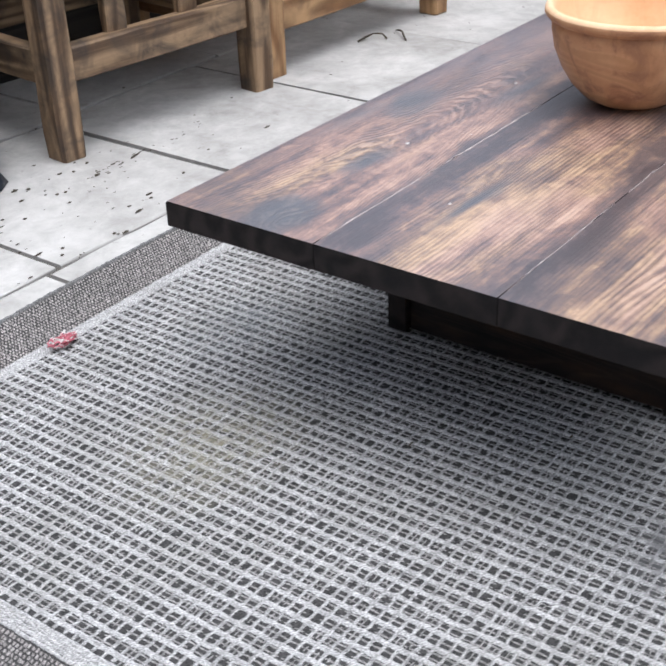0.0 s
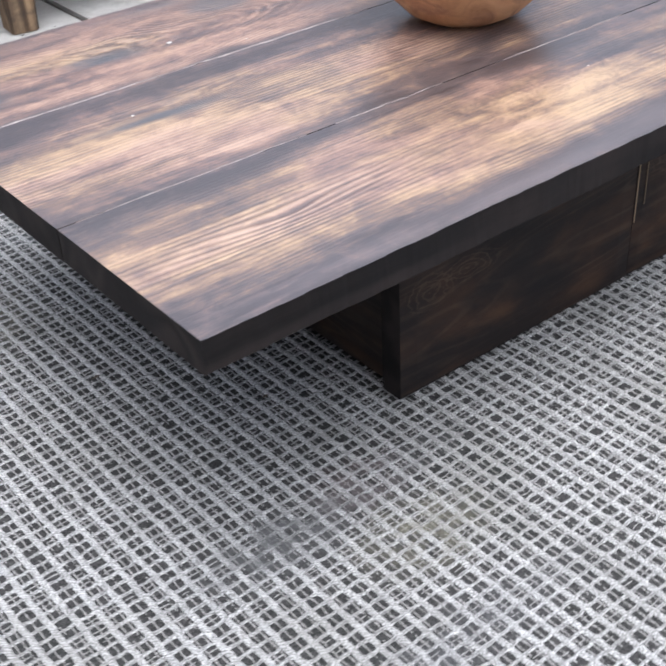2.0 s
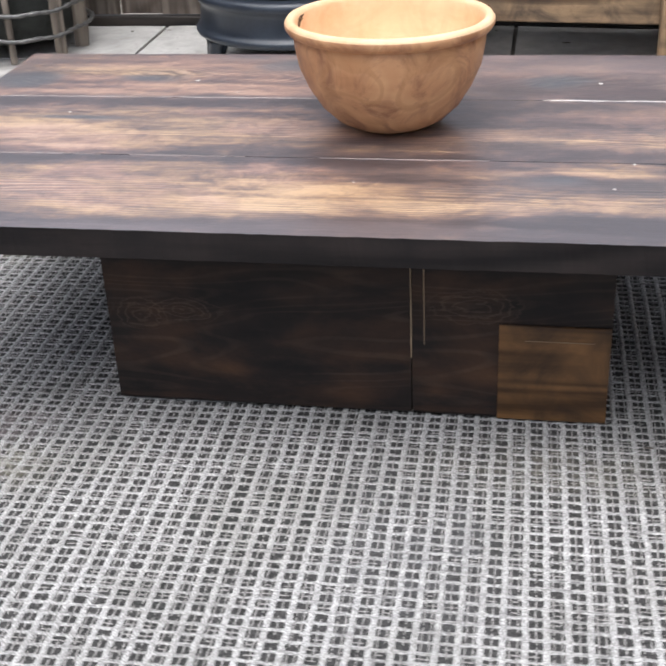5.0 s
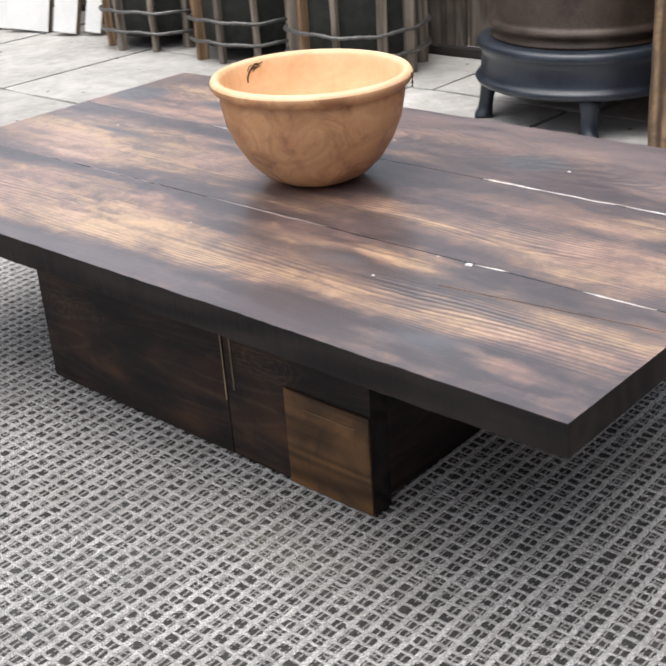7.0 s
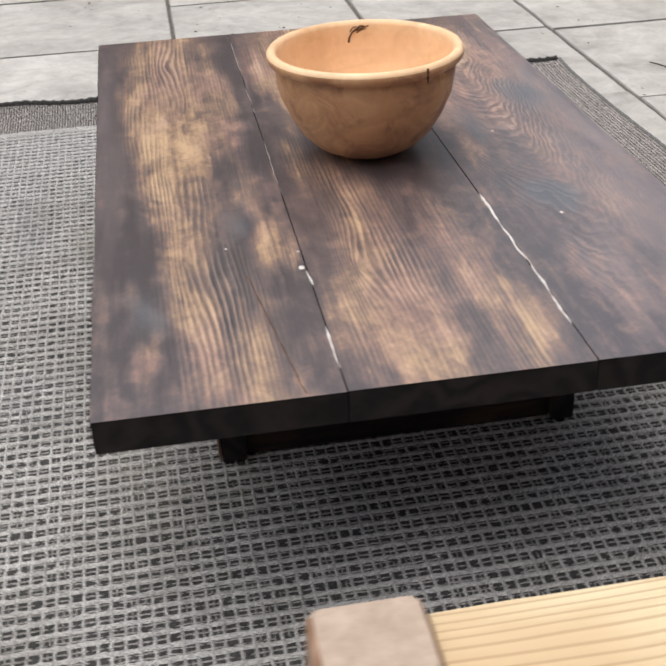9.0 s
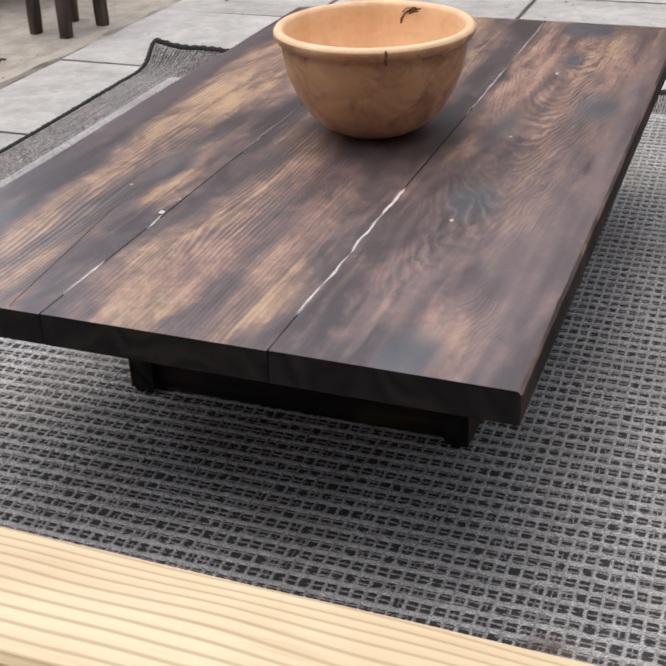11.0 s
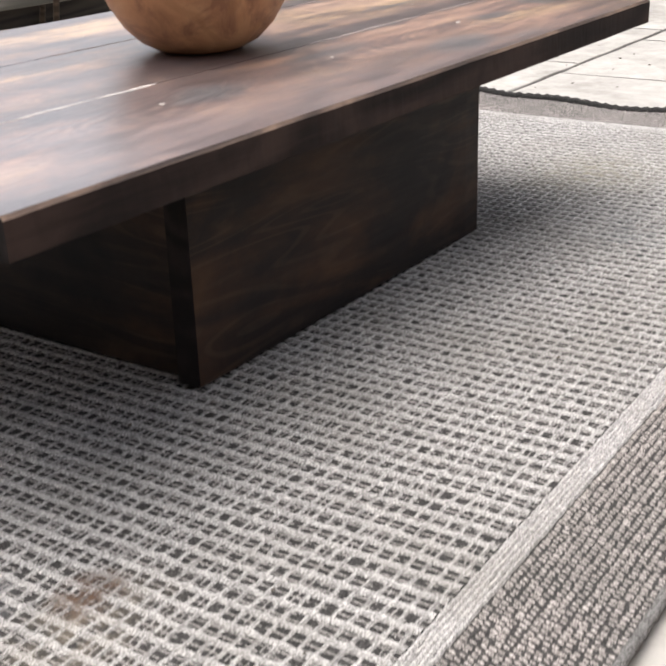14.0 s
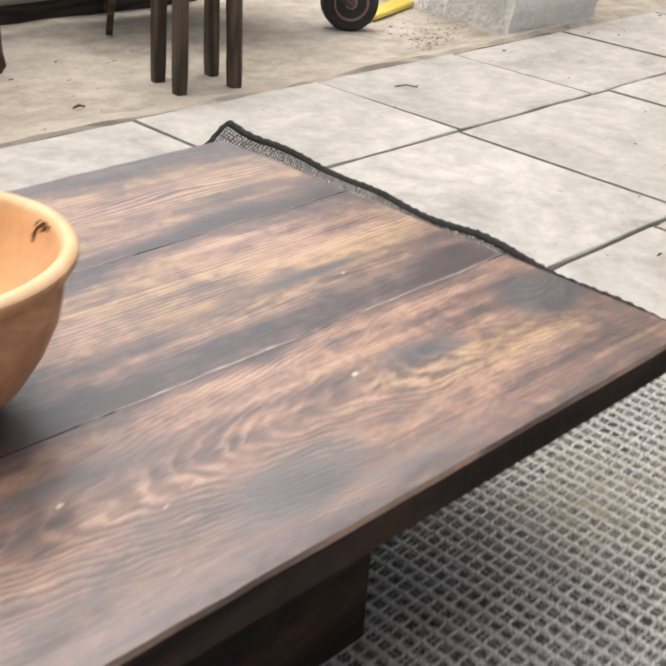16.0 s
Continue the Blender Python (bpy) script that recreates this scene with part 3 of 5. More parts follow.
# ---- mesh helpers ----


def part(name, bm, mat, parent=None, label="", m=None):
    """Links a bmesh as one mesh object under a thing or a part."""
    me = bpy.data.meshes.new(name)
    bm.to_mesh(me)
    bm.free()
    me.materials.append(mat)
    ob = new(name, me)
    ob.parent = parent
    if m is not None:
        ob.matrix_basis = m
    if label:
        ob["label"] = label
    return ob


def mesh_part(name, verts, faces, mat, parent=None, label="", smooth=False):
    me = bpy.data.meshes.new(name)
    me.from_pydata(verts, [], faces)
    if smooth:
        me.polygons.foreach_set("use_smooth", [True] * len(me.polygons))
    me.materials.append(mat)
    ob = new(name, me)
    ob.parent = parent
    if label:
        ob["label"] = label
    return ob


def thing(name, m=None, label="", category="", group="", kind=""):
    ob = new(name)
    ob.empty_display_size = 0.1
    if m is not None:
        ob.matrix_basis = m
    return tagged(ob, label, category, group, kind)


def timber(length, w, h, seg=12, chamfer=0.004, wear=0.0015, seed=0):
    """A board along +x from 0, centred on y, standing on z=0, with eased and slightly uneven edges."""
    rng = random.Random(seed)
    bm = bmesh.new()
    c = min(chamfer, w * 0.3, h * 0.3)
    prof = [(-w / 2 + c, 0), (w / 2 - c, 0), (w / 2, c), (w / 2, h - c), (w / 2 - c, h), (-w / 2 + c, h), (-w / 2, h - c), (-w / 2, c)]
    rings = []
    ph = rng.uniform(0, 50)
    for i in range(seg + 1):
        x = length * i / seg
        ring = []
        end = c * 0.6 if i in (0, seg) else 0
        for k, (y, z) in enumerate(prof):
            dy = wear * noise.noise(Vector((x * 9 + ph, k * 3.1, 0)))
            dz = wear * noise.noise(Vector((x * 9 + ph, k * 3.1, 9)))
            sy = 1 - 2 * end / w
            ring.append(bm.verts.new((x, y * sy + dy, z + dz if z > c else z)))
        rings.append(ring)
    for a, b in zip(rings, rings[1:]):
        for k in range(8):
            bm.faces.new((a[k], b[k], b[(k + 1) % 8], a[(k + 1) % 8]))
    bm.faces.new(rings[0])
    bm.faces.new(rings[-1][::-1])
    bmesh.ops.recalc_face_normals(bm, faces=bm.faces)
    return bm


def lathe(profile, steps=48, wob=0.0):
    """A turned shape from (radius, height) pairs about z."""
    bm = bmesh.new()
    rings = []
    for r, z in profile:
        ring = []
        for i in range(steps):
            a = 2 * math.pi * i / steps
            k = 1 + wob * math.cos(2 * a + 0.5)
            ring.append(bm.verts.new((r * k * math.cos(a), r * k * math.sin(a), z)))
        rings.append(ring)
    for a, b in zip(rings, rings[1:]):
        for i in range(steps):
            bm.faces.new((a[i], a[(i + 1) % steps], b[(i + 1) % steps], b[i]))
    bm.faces.new(rings[0][::-1])
    bm.faces.new(rings[-1])
    for f in bm.faces:
        f.smooth = True
    return bm


def tube(points, radius, sides=8, closed=False, twist=0.0):
    """A round bar along a line of points; twist gives it a rope-like wobble."""
    bm = bmesh.new()
    pts = [Vector(p) for p in points]
    n = len(pts)
    rings = []
    for i, p in enumerate(pts):
        a = pts[i - 1] if (i or closed) else p
        b = pts[(i + 1) % n] if (i < n - 1 or closed) else p
        d = (b - a).normalized()
        side = d.cross(Vector((0, 0, 1)))
        side = side.normalized() if side.length > 0.05 else Vector((1, 0, 0))
        up = side.cross(d).normalized()
        ring = []
        for k in range(sides):
            t = 2 * math.pi * k / sides
            r = radius * (1 + twist * math.cos(2 * (t + i * 1.1)))
            ring.append(bm.verts.new(p + side * (r * math.cos(t)) + up * (r * math.sin(t))))
        rings.append(ring)
    pairs = list(zip(rings, rings[1:])) + ([(rings[-1], rings[0])] if closed else [])
    for a, b in pairs:
        for k in range(sides):
            f = bm.faces.new((a[k], a[(k + 1) % sides], b[(k + 1) % sides], b[k]))
            f.smooth = True
    if not closed:
        bm.faces.new(rings[0][::-1])
        bm.faces.new(rings[-1])
    bmesh.ops.recalc_face_normals(bm, faces=bm.faces)
    return bm


def along(x, y, z, dx, dy, dz, spin=0.0):
    """A pose whose local x axis points along (dx, dy, dz)."""
    d = Vector((dx, dy, dz)).normalized()
    up = Vector((0, 0, 1)) if abs(d.z) < 0.9 else Vector((0, -1, 0))
    yv = up.cross(d).normalized()
    zv = d.cross(yv)
    r = Matrix((d, yv, zv)).transposed().to_4x4()
    return Matrix.Translation((x, y, z)) @ r @ Matrix.Rotation(spin, 4, "X")


# ---- plan ----
GROUND = -0.012                      # top of the paving
TL, TW, TH, TT = 1.322, 0.75, 0.309, 0.036    # table length, width, height, thickness of its top
SAND_Y = -0.966

# ---- ground ----


def build_ground():
    """One sheet to the horizon: level bed under the paving, uneven sand beyond its edge."""
    xs = [-300, -60, -14] + [(-70 + i) * 0.1 for i in range(121)] + [9, 30, 300]
    ys = [-300, -60, -14, -8] + [-5 + i * 0.1 for i in range(40)] + [-1.0, -0.965, -0.9] + [2.6, 9, 60, 300]
    verts, faces = [], []
    for y in ys:
        for x in xs:
            if y < SAND_Y and abs(x) < 8 and y > -7:
                z = -0.022 + 0.010 * noise.noise((x * 2.3, y * 2.3, 0)) + 0.006 * noise.noise((x * 7, y * 7, 4))
            elif y < SAND_Y:
                z = -0.03
            else:
                z = -0.05
            verts.append((x, y, z))
    nx = len(xs)
    for j in range(len(ys) - 1):
        for i in range(nx - 1):
            a = j * nx + i
            faces.append((a, a + 1, a + nx + 1, a + nx))
    g = mesh_part("ground", verts, faces, M_SAND, smooth=True)
    tagged(g, "trodden pale sand and soil with scattered grit", "ground", kind="structure")


build_ground()

# ---- low table ----


def build_table():
    t = thing("coffee_table", label="low dark charred wooden table with thick plank top and box base", category="table")
    bounds = [0.0, 0.2485, 0.5035, TW]
    for k in range(3):
        y0, y1 = bounds[k] + (0.0003 if k else 0), bounds[k + 1] - (0.0003 if k < 2 else 0)
        bm = timber(TL, y1 - y0, TT, 190, 0.0005, 0.0001, 40 + k)
        if k == 2:              # the northern arris is rubbed round
            for v in bm.verts:
                if v.co.y > (y1 - y0) / 2 - 0.004 and v.co.z > TT - 0.004:
                    if v.co.z > TT - 0.0004:
                        v.co.y -= 0.0026
                    else:
                        v.co.z -= 0.0032
        for v in bm.verts:      # outer edges are worn and hand-eased, the inner joints stay tight
            outer = (k == 0 and v.co.y < 0) or (k == 2 and v.co.y > 0)
            if outer:
                v.co.y += (0.45 if k == 2 else 1.0) * (0.0014 * noise.noise((v.co.x * 6, k * 5.0, v.co.z * 20)) + 0.0012 * noise.noise((v.co.x * 26, k * 5.0, v.co.z * 30)) + 0.0011 * noise.noise((v.co.x * 75, k * 5.0, v.co.z * 60)))
                v.co.z += 0.0003 * noise.noise((v.co.x * 8, k * 9.0, 2.0))
            if v.co.x < 0.001 or v.co.x > TL - 0.001:
                v.co.x += 0.0022 * noise.noise((v.co.y * 18, v.co.x, v.co.z * 25))
        for v in bm.verts:
            v.co.y += (y0 + y1) / 2
            v.co.z += TH - TT
        bmesh.ops.recalc_face_normals(bm, faces=bm.faces)
        # north side takes the rubbed edge colour with its stronger light painted in
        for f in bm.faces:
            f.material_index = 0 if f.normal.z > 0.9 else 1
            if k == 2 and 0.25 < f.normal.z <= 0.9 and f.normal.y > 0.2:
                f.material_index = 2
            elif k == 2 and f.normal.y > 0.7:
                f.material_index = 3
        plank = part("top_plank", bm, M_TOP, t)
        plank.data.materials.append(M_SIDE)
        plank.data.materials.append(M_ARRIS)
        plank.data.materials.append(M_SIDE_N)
    # base: two long boards, with end boards set back between them
    bx0, bx1, by0, by1, bh, bt = 0.327, 0.981, 0.129, 0.620, TH - TT - 0.0005, 0.034
    for n, (x0, x1, y) in enumerate([(bx0, 0.7305, by0), (0.7320, bx1, by0), (bx0, bx1, by1 - bt)]):
        bm = timber(x1 - x0, bt, bh, 16, 0.002, 0.001, 60 + n)
        for f in bm.faces:
            f.material_index = 1 if abs(f.normal.x) > 0.7 else 0
        part("side_board", bm, (M_BASE_SW, M_BASE_SE, M_BASE_N)[n], t, m=pose(x0, y + bt / 2, 0)).data.materials.append(M_SIDE)
    for x in (bx0 + 0.012, bx1 - 0.012 - bt):
        bm = timber(by1 - by0 - 2 * bt - 0.001, bt, bh, 10, 0.002, 0.001, int(x * 100))
        part("end_board", bm, M_BASE, t, m=pose(x + bt / 2, by0 + bt + 0.0005, 0, 0, 0, 90))
    bm = timber(0.138, 0.004, 0.138, 6, 0.001, 0.0004, 77)
    part("side_patch", bm, M_PATCH, t, "lighter brown wood patch low on the base", pose(0.8425, by0 - 0.0022, 0.001))
    part("joint_filler", timber(0.165, 0.0016, 0.0012, 6, 0.0003, 0.0004, 78), M_EDGE, t, "pale line of glue in the joint", along(0.7312, by0 - 0.0008, 0.085, 0, 0, 1))
    part("joint_filler", timber(0.150, 0.0014, 0.0010, 6, 0.0003, 0.0004, 80), M_EDGE, t, "pale line of glue in the joint", along(0.748, by0 - 0.0008, 0.105, 0, 0, 1))
    part("joint_filler", timber(0.085, 0.0012, 0.0010, 6, 0.0003, 0.0003, 79), M_EDGE, t, "pale scratch", pose(0.875, by0 - 0.0052, 0.118, 0, 0, 0))
    # slivers of white filler along the plank joints
    rng = random.Random(5)
    for y, x0, x1, w in [(0.5035, 0.885, 0.985, 0.0095), (0.5035, 0.975, 1.10, 0.0075), (0.5035, 1.095, 1.18, 0.0060), (0.5035, 1.175, 1.246, 0.0075), (0.2485, 1.05, 1.095, 0.0055),
                         (0.2485, 1.190, 1.276, 0.0055), (0.5035, 0.012, 0.30, 0.0044), (0.5035, 0.285, 0.60, 0.0050), (0.2485, 0.02, 0.30, 0.0020), (0.2485, 0.34, 0.50, 0.0015), (0.2485, 0.60, 0.82, 0.0018)]:
        bm = bmesh.new()
        n = int((x1 - x0) / 0.006)
        rows = []
        for i in range(n + 1):
            x = x0 + (x1 - x0) * i / n
            half = w * (0.18 + 0.5 * abs(noise.noise((x * 45, y * 20, 3)))) * min(1, 4 * i / n + 0.1, 4 * (n - i) / n + 0.1)
            off = 0.0022 * noise.noise((x * 30, y, 8))
            rows.append([bm.verts.new((x, y + off + s * half, TH + (0.0006 if abs(s) < 0.6 else -0.0012))) for s in (-1, -0.5, 0.5, 1)])
        for a, b in zip(rows, rows[1:]):
            for k in range(3):
                bm.faces.new((a[k], b[k], b[k + 1], a[k + 1]))
        bmesh.ops.recalc_face_normals(bm, faces=bm.faces)
        part("joint_filler", bm, M_FILL if x0 > 0.85 else M_WORN, t, "white flaking joint filler" if x0 > 0.85 else "pale rubbed edge along the plank joint")
    pts = [(1.05 + 0.267 * i / 14, 0.178 + 0.030 * i / 14 + 0.0012 * noise.noise((i * 0.9, 2.0, 0)), TH - 0.0002) for i in range(15)]
    part("grain_split", tube(pts, 0.0008, 5, twist=0.4), M_BARK, t, "thin dark split along the grain")
    for x, y, r in [(0.969, 0.588, 0.0028), (0.66, 0.588, 0.0026), (0.972, 0.16, 0.0022), (1.045, 0.243, 0.0042), (0.34, 0.59, 0.0034), (0.658, 0.165, 0.0015), (0.188, 0.425, 0.0022), (1.0, 0.245, 0.002), (0.60, 0.64, 0.0015), (0.42, 0.53, 0.0014)]:
        bm = bmesh.new()
        bmesh.ops.create_icosphere(bm, subdivisions=1, radius=r)
        for v in bm.verts:
            v.co = Vector((x + v.co.x * 1.3, y + v.co.y, TH + 0.0004 + v.co.z * 0.3))
        part("paint_fleck", bm, M_FILL, t, "white fleck")


build_table()

# ---- bowl ----


def build_bowl():
    c = (0.676, 0.394, TH)
    b = thing("bowl", pose(*c, 0, 0, -4), "pale orange turned wooden bowl with a beaded rim", "bowl")
    prof = [(0.038, 0.0015), (0.045, 0.0), (0.056, 0.003), (0.077, 0.014), (0.097, 0.034), (0.1135, 0.061), (0.1255, 0.090), (0.1305, 0.118), (0.1312, 0.128), (0.1300, 0.1320), (0.1290, 0.1345),
            (0.1345, 0.1365), (0.1395, 0.1395), (0.1425, 0.1445), (0.1425, 0.1500), (0.1395, 0.1545), (0.1345, 0.1560), (0.1300, 0.1540), (0.1275, 0.1490),
            (0.1265, 0.135), (0.122, 0.105), (0.108, 0.070), (0.090, 0.040), (0.069, 0.022), (0.040, 0.0135), (0.008, 0.012)]
    prof = [(r * 0.985, z * 0.975) for r, z in prof]
    bm = lathe(prof, 96, 0.012)
    bm.normal_update()
    for f in bm.faces:      # inner wall, rim and upward faces take the paler colours
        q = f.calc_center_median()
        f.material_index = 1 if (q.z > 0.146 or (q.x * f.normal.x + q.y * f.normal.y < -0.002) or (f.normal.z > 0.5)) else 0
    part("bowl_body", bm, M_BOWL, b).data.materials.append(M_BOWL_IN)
    # feathery dark inclusion on the inner wall, just under the rim
    def wall(y, z):
        r = 0.1222 + (z - 0.105) * 0.13
        return (-math.sqrt(r * r - y * y) - 0.0002, y, z)
    for rad, line in ((0.0017, [(0.014, 0.1440), (0.008, 0.1435), (0.001, 0.1400), (-0.005, 0.1345), (-0.009, 0.1275), (-0.0105, 0.121)]),
                      (0.0012, [(0.021, 0.1445), (0.014, 0.1420), (0.006, 0.1395), (-0.001, 0.1370)]),
                      (0.0010, [(0.017, 0.1400), (0.009, 0.1380), (0.002, 0.1350)]), (0.0010, [(0.003, 0.1440), (-0.003, 0.1420), (-0.008, 0.1370)])):
        part("bark_inclusion", tube([wall(y, z) for y, z in line], rad, 6, twist=0.5), M_BARK, b, "dark feathery split in the wood")
    pts = [(0.1425 * math.cos(a), 0.1425 * math.sin(a), z) for a, z in ((0.50, 0.1500), (0.505, 0.1435), (0.498, 0.1370), (0.50, 0.1310))]
    part("rim_crack", tube(pts, 0.0016, 5, twist=0.5), M_BARK, b, "dark crack in the rim")


build_bowl()

# ---- rug ----
RX0, RX1, RY0, RY1 = -0.605, 2.26, -0.655, 1.168     # outer edges
IX0, IX1, IY0, IY1 = -0.455, 2.085, -0.545, 1.052    # inner edges of the dark border
PITCH_X, PITCH_Y = 0.0220, 0.0155                              # weave pitch


def rug_z(x, y):
    x, y = np.asarray(x, float), np.asarray(y, float)
    z = -0.0012 * (1 + np.sin(x * 5.1 + y * 2.3) * np.cos(y * 4.3 - x * 1.7))
    u = np.clip((-0.46 - x) / 0.145, 0, None)
    s = np.clip((0.25 - y) / 0.6, 0, 1)
    z = z + u ** 2 * (0.012 + 0.008 * s) * (1 + 0.4 * np.sin(y * 8.3 + 0.4) + 0.25 * np.sin(y * 21.0))
    z = z + 0.024 * np.exp(-((x - RX0) ** 2 + (y - RY0) ** 2) / 0.0024)
    v = np.clip((y - 1.10) / 0.07, 0, None)
    z = z + v ** 2 * 0.003 * (1 + np.sin(x * 6.0))
    return z


def rug_x(x, y):
    """The western border spreads a little towards the south."""
    x, y = np.asarray(x, float), np.asarray(y, float)
    return x - np.clip((IX0 - x) / (IX0 - RX0), 0, None) * (0.040 * np.exp(-((y + 0.38) / 0.27) ** 2) - 0.022 * np.clip((y - 0.05) / 0.2, 0, 1) * np.clip((1.05 - y) / 0.2, 0, 1))


def rug_y(x, y):
    """The south-western corner is pulled outwards a little."""
    return y - 0.018 * np.exp(-((np.asarray(x, float) - RX0) ** 2 + (np.asarray(y, float) - RY0) ** 2) / 0.006)


def strips(lines, width, top, low, along_y, name, parent, mat=None):
    """Raised cords: each line is (fixed coordinate, samples along it, lift per sample)."""
    verts, faces = [], []
    base = 0
    for k, (c, s, lift, wob) in enumerate(lines):
        n = len(s)
        for off, zz in ((-0.5, low), (-0.28, top), (0.28, top), (0.5, low)):
            a = c + off * width + wob
            x, y = (a, s) if along_y else (s, a)
            z = rug_z(x, y) + (zz + lift if zz == top else zz)
            verts.append(np.stack([x, y, z], 1))
        idx = np.arange(n - 1)
        for r in range(3):
            a, b = base + r * n + idx, base + (r + 1) * n + idx
            faces.append(np.stack([a, b, b + 1, a + 1] if along_y is False else [a, a + 1, b + 1, b], 1))
        base += 4 * n
    return mesh_part(name, np.concatenate(verts).tolist(), np.concatenate(faces).tolist(), mat or M_WEAVE, parent, smooth=True)


def build_rug():
    rug = thing("outdoor_rug", pose(0.4, 0.3, 0) @ pose(0, 0, 0, 0, 0, 0.8) @ pose(-0.4, -0.3, 0), label="flat woven grey and white rug with dark curling border", category="rug")
    rng = np.random.default_rng(4)
    # backing: dark sheet with thickness
    xs, ys = np.linspace(RX0, RX1, 150), np.linspace(RY0, RY1, 120)
    gx, gy = np.meshgrid(xs, ys)
    gz = rug_z(gx, gy)
    n, nx, ny = gx.size, len(xs), len(ys)
    wx = rug_x(gx, gy).ravel()
    wy = rug_y(gx, gy).ravel()
    top = np.stack([wx, wy, gz.ravel() - 0.0034], 1)
    low = np.stack([wx, wy, gz.ravel() - 0.0088], 1)
    q = (np.arange(ny - 1)[:, None] * nx + np.arange(nx - 1)[None, :]).ravel()
    f1 = np.stack([q, q + 1, q + nx + 1, q + nx], 1)
    mesh_part("rug_backing", np.concatenate([top, low]).tolist(), np.concatenate([f1, (f1 + n)[:, ::-1]]).tolist(), M_UNDER, rug, smooth=True)
    # open weave: ribs one way, wavy cords the other
    wx0, wx1, wy0, wy1 = IX0 + 0.028, IX1 - 0.028, IY0 + 0.026, IY1 - 0.026
    nr, nc = round((wx1 - wx0) / PITCH_X), round((wy1 - wy0) / PITCH_Y)
    PX, PY = (wx1 - wx0) / nr, (wy1 - wy0) / nc
    sy = np.linspace(wy0, wy1, nc * 2 + 1)
    sx = np.linspace(wx0, wx1, nr * 2 + 1)
    ribs = []
    for i in range(nr):
        ph = (np.arange(len(sy)) + i * 2) % 4
        ribs.append((wx0 + (i + 0.5) * PX, sy, np.where(ph == 1, 0.0006, -0.0006) + rng.normal(0, 0.0004, len(sy)), rng.normal(0, 0.0005, len(sy))))
    strips(ribs, 0.0088, -0.0009, -0.0046, True, "weave_rib", rug)
    cords = []
    for j in range(nc):
        ph = (np.arange(len(sx)) + j * 2) % 4
        cords.append((wy0 + (j + 0.5) * PY, sx, np.where(ph == 1, 0.0008, -0.0004) + rng.normal(0, 0.0005, len(sx)), 0.0006 * np.cos(np.arange(len(sx)) * 3.1416 + (j % 2) * 3.1416) + rng.normal(0, 0.0004, len(sx))))
    strips(cords, 0.0052, -0.0018, -0.0046, False, "weave_cord", rug, M_CORD)
    # thin threads: one through the cells of every other column, two at the sides of the next, and a cross thread every third and fourth row
    threads = []
    for i in range(nr - 1):
        for off in ((0.0,) if i % 2 else (-0.0040, 0.0040)):
            loose = rng.normal(0, 0.0004, len(sy))
            threads.append((wx0 + (i + 1.0 + off / PX) * PX, sy, np.where(rng.random(len(sy)) < 0.72, 0.0, -0.0014), loose))
    strips(threads, 0.0025, -0.0023, -0.0046, True, "weave_thread", rug, M_THREAD)
    cross = []
    for j in range(nc - 1):
        if (j % 5) in (1, 2, 3):
            cross.append((wy0 + (j + 1.0) * PY, sx, np.where(rng.random(len(sx)) < 0.5, 0.0, -0.0016), rng.normal(0, 0.0006, len(sx))))
    strips(cross, 0.0021, -0.0028, -0.0046, False, "weave_thread", rug, M_THREAD)
    # pale stripe round the weave
    for (c, a, b, w, ydir) in [(IY1 - 0.0125, IX0, IX1, 0.0250, False), (IY0 + 0.0125, IX0, IX1, 0.0250, False), (IX0 + 0.0135, IY0, IY1, 0.0270, True), (IX1 - 0.0135, IY0, IY1, 0.0270, True)]:
        s = np.linspace(a, b, int((b - a) / 0.006))
        rows = [(c + o * w / 5, s, rng.normal(0, 0.0004, len(s)), rng.normal(0, 0.0004, len(s))) for o in (-2, -1, 0, 1, 2)]
        strips(rows, w / 4.9, -0.0004, -0.0046, ydir, "pale_stripe", rug)
    # border: rows of short slanted stitches on the dark ground
    for (x0, x1, y0, y1, ydir) in [(RX0 + 0.004, RX1 - 0.004, IY1, RY1 - 0.006, False), (RX0 + 0.004, RX1 - 0.004, RY0 + 0.006, IY0, False),
                                   (RX0 + 0.004, IX0, IY0, IY1, True), (IX1, RX1 - 0.004, IY0, IY1, True)]:
        step, row = 0.0062, 0.0080
        if ydir:
            u, v = np.meshgrid(np.arange(x0 + row / 2, x1, row), np.arange(y0, y1, step))
        else:
            v, u = np.meshgrid(np.arange(y0 + row / 2, y1, row), np.arange(x0, x1, step))
        per_row = u.shape[1]
        u = (u + rng.normal(0, 0.0005, u.shape)).ravel()
        v = (v + rng.normal(0, 0.0005, v.shape)).ravel()
        k = len(u)
        la, wa = (0.0042, 0.0027) if ydir else (0.0027, 0.0042)
        la, wa = la * rng.uniform(0.7, 1.1, k), wa * rng.uniform(0.7, 1.1, k)
        high = np.where(np.arange(k) % per_row % 3 == 1, 0.0024, 0.0031)      # every third row sits lower
        vs = []
        sl = 0.0008
        for ox, oy, oz in ((-1, -1, 0), (1, -1, 0), (1, 1, 0), (-1, 1, 0), (0, 0, 1)):
            x, y = u + ox * la + oy * sl, v + oy * wa + ox * sl
            vs.append(np.stack([rug_x(x, y), rug_y(x, y), rug_z(x, y) - 0.0040 + oz * high], 1))
        verts = np.stack(vs, 1).reshape(-1, 3)
        b5 = (np.arange(k) * 5)[:, None]
        faces = np.concatenate([b5 + np.array([[0, 1, 4]]), b5 + np.array([[1, 2, 4]]), b5 + np.array([[2, 3, 4]]), b5 + np.array([[3, 0, 4]])])
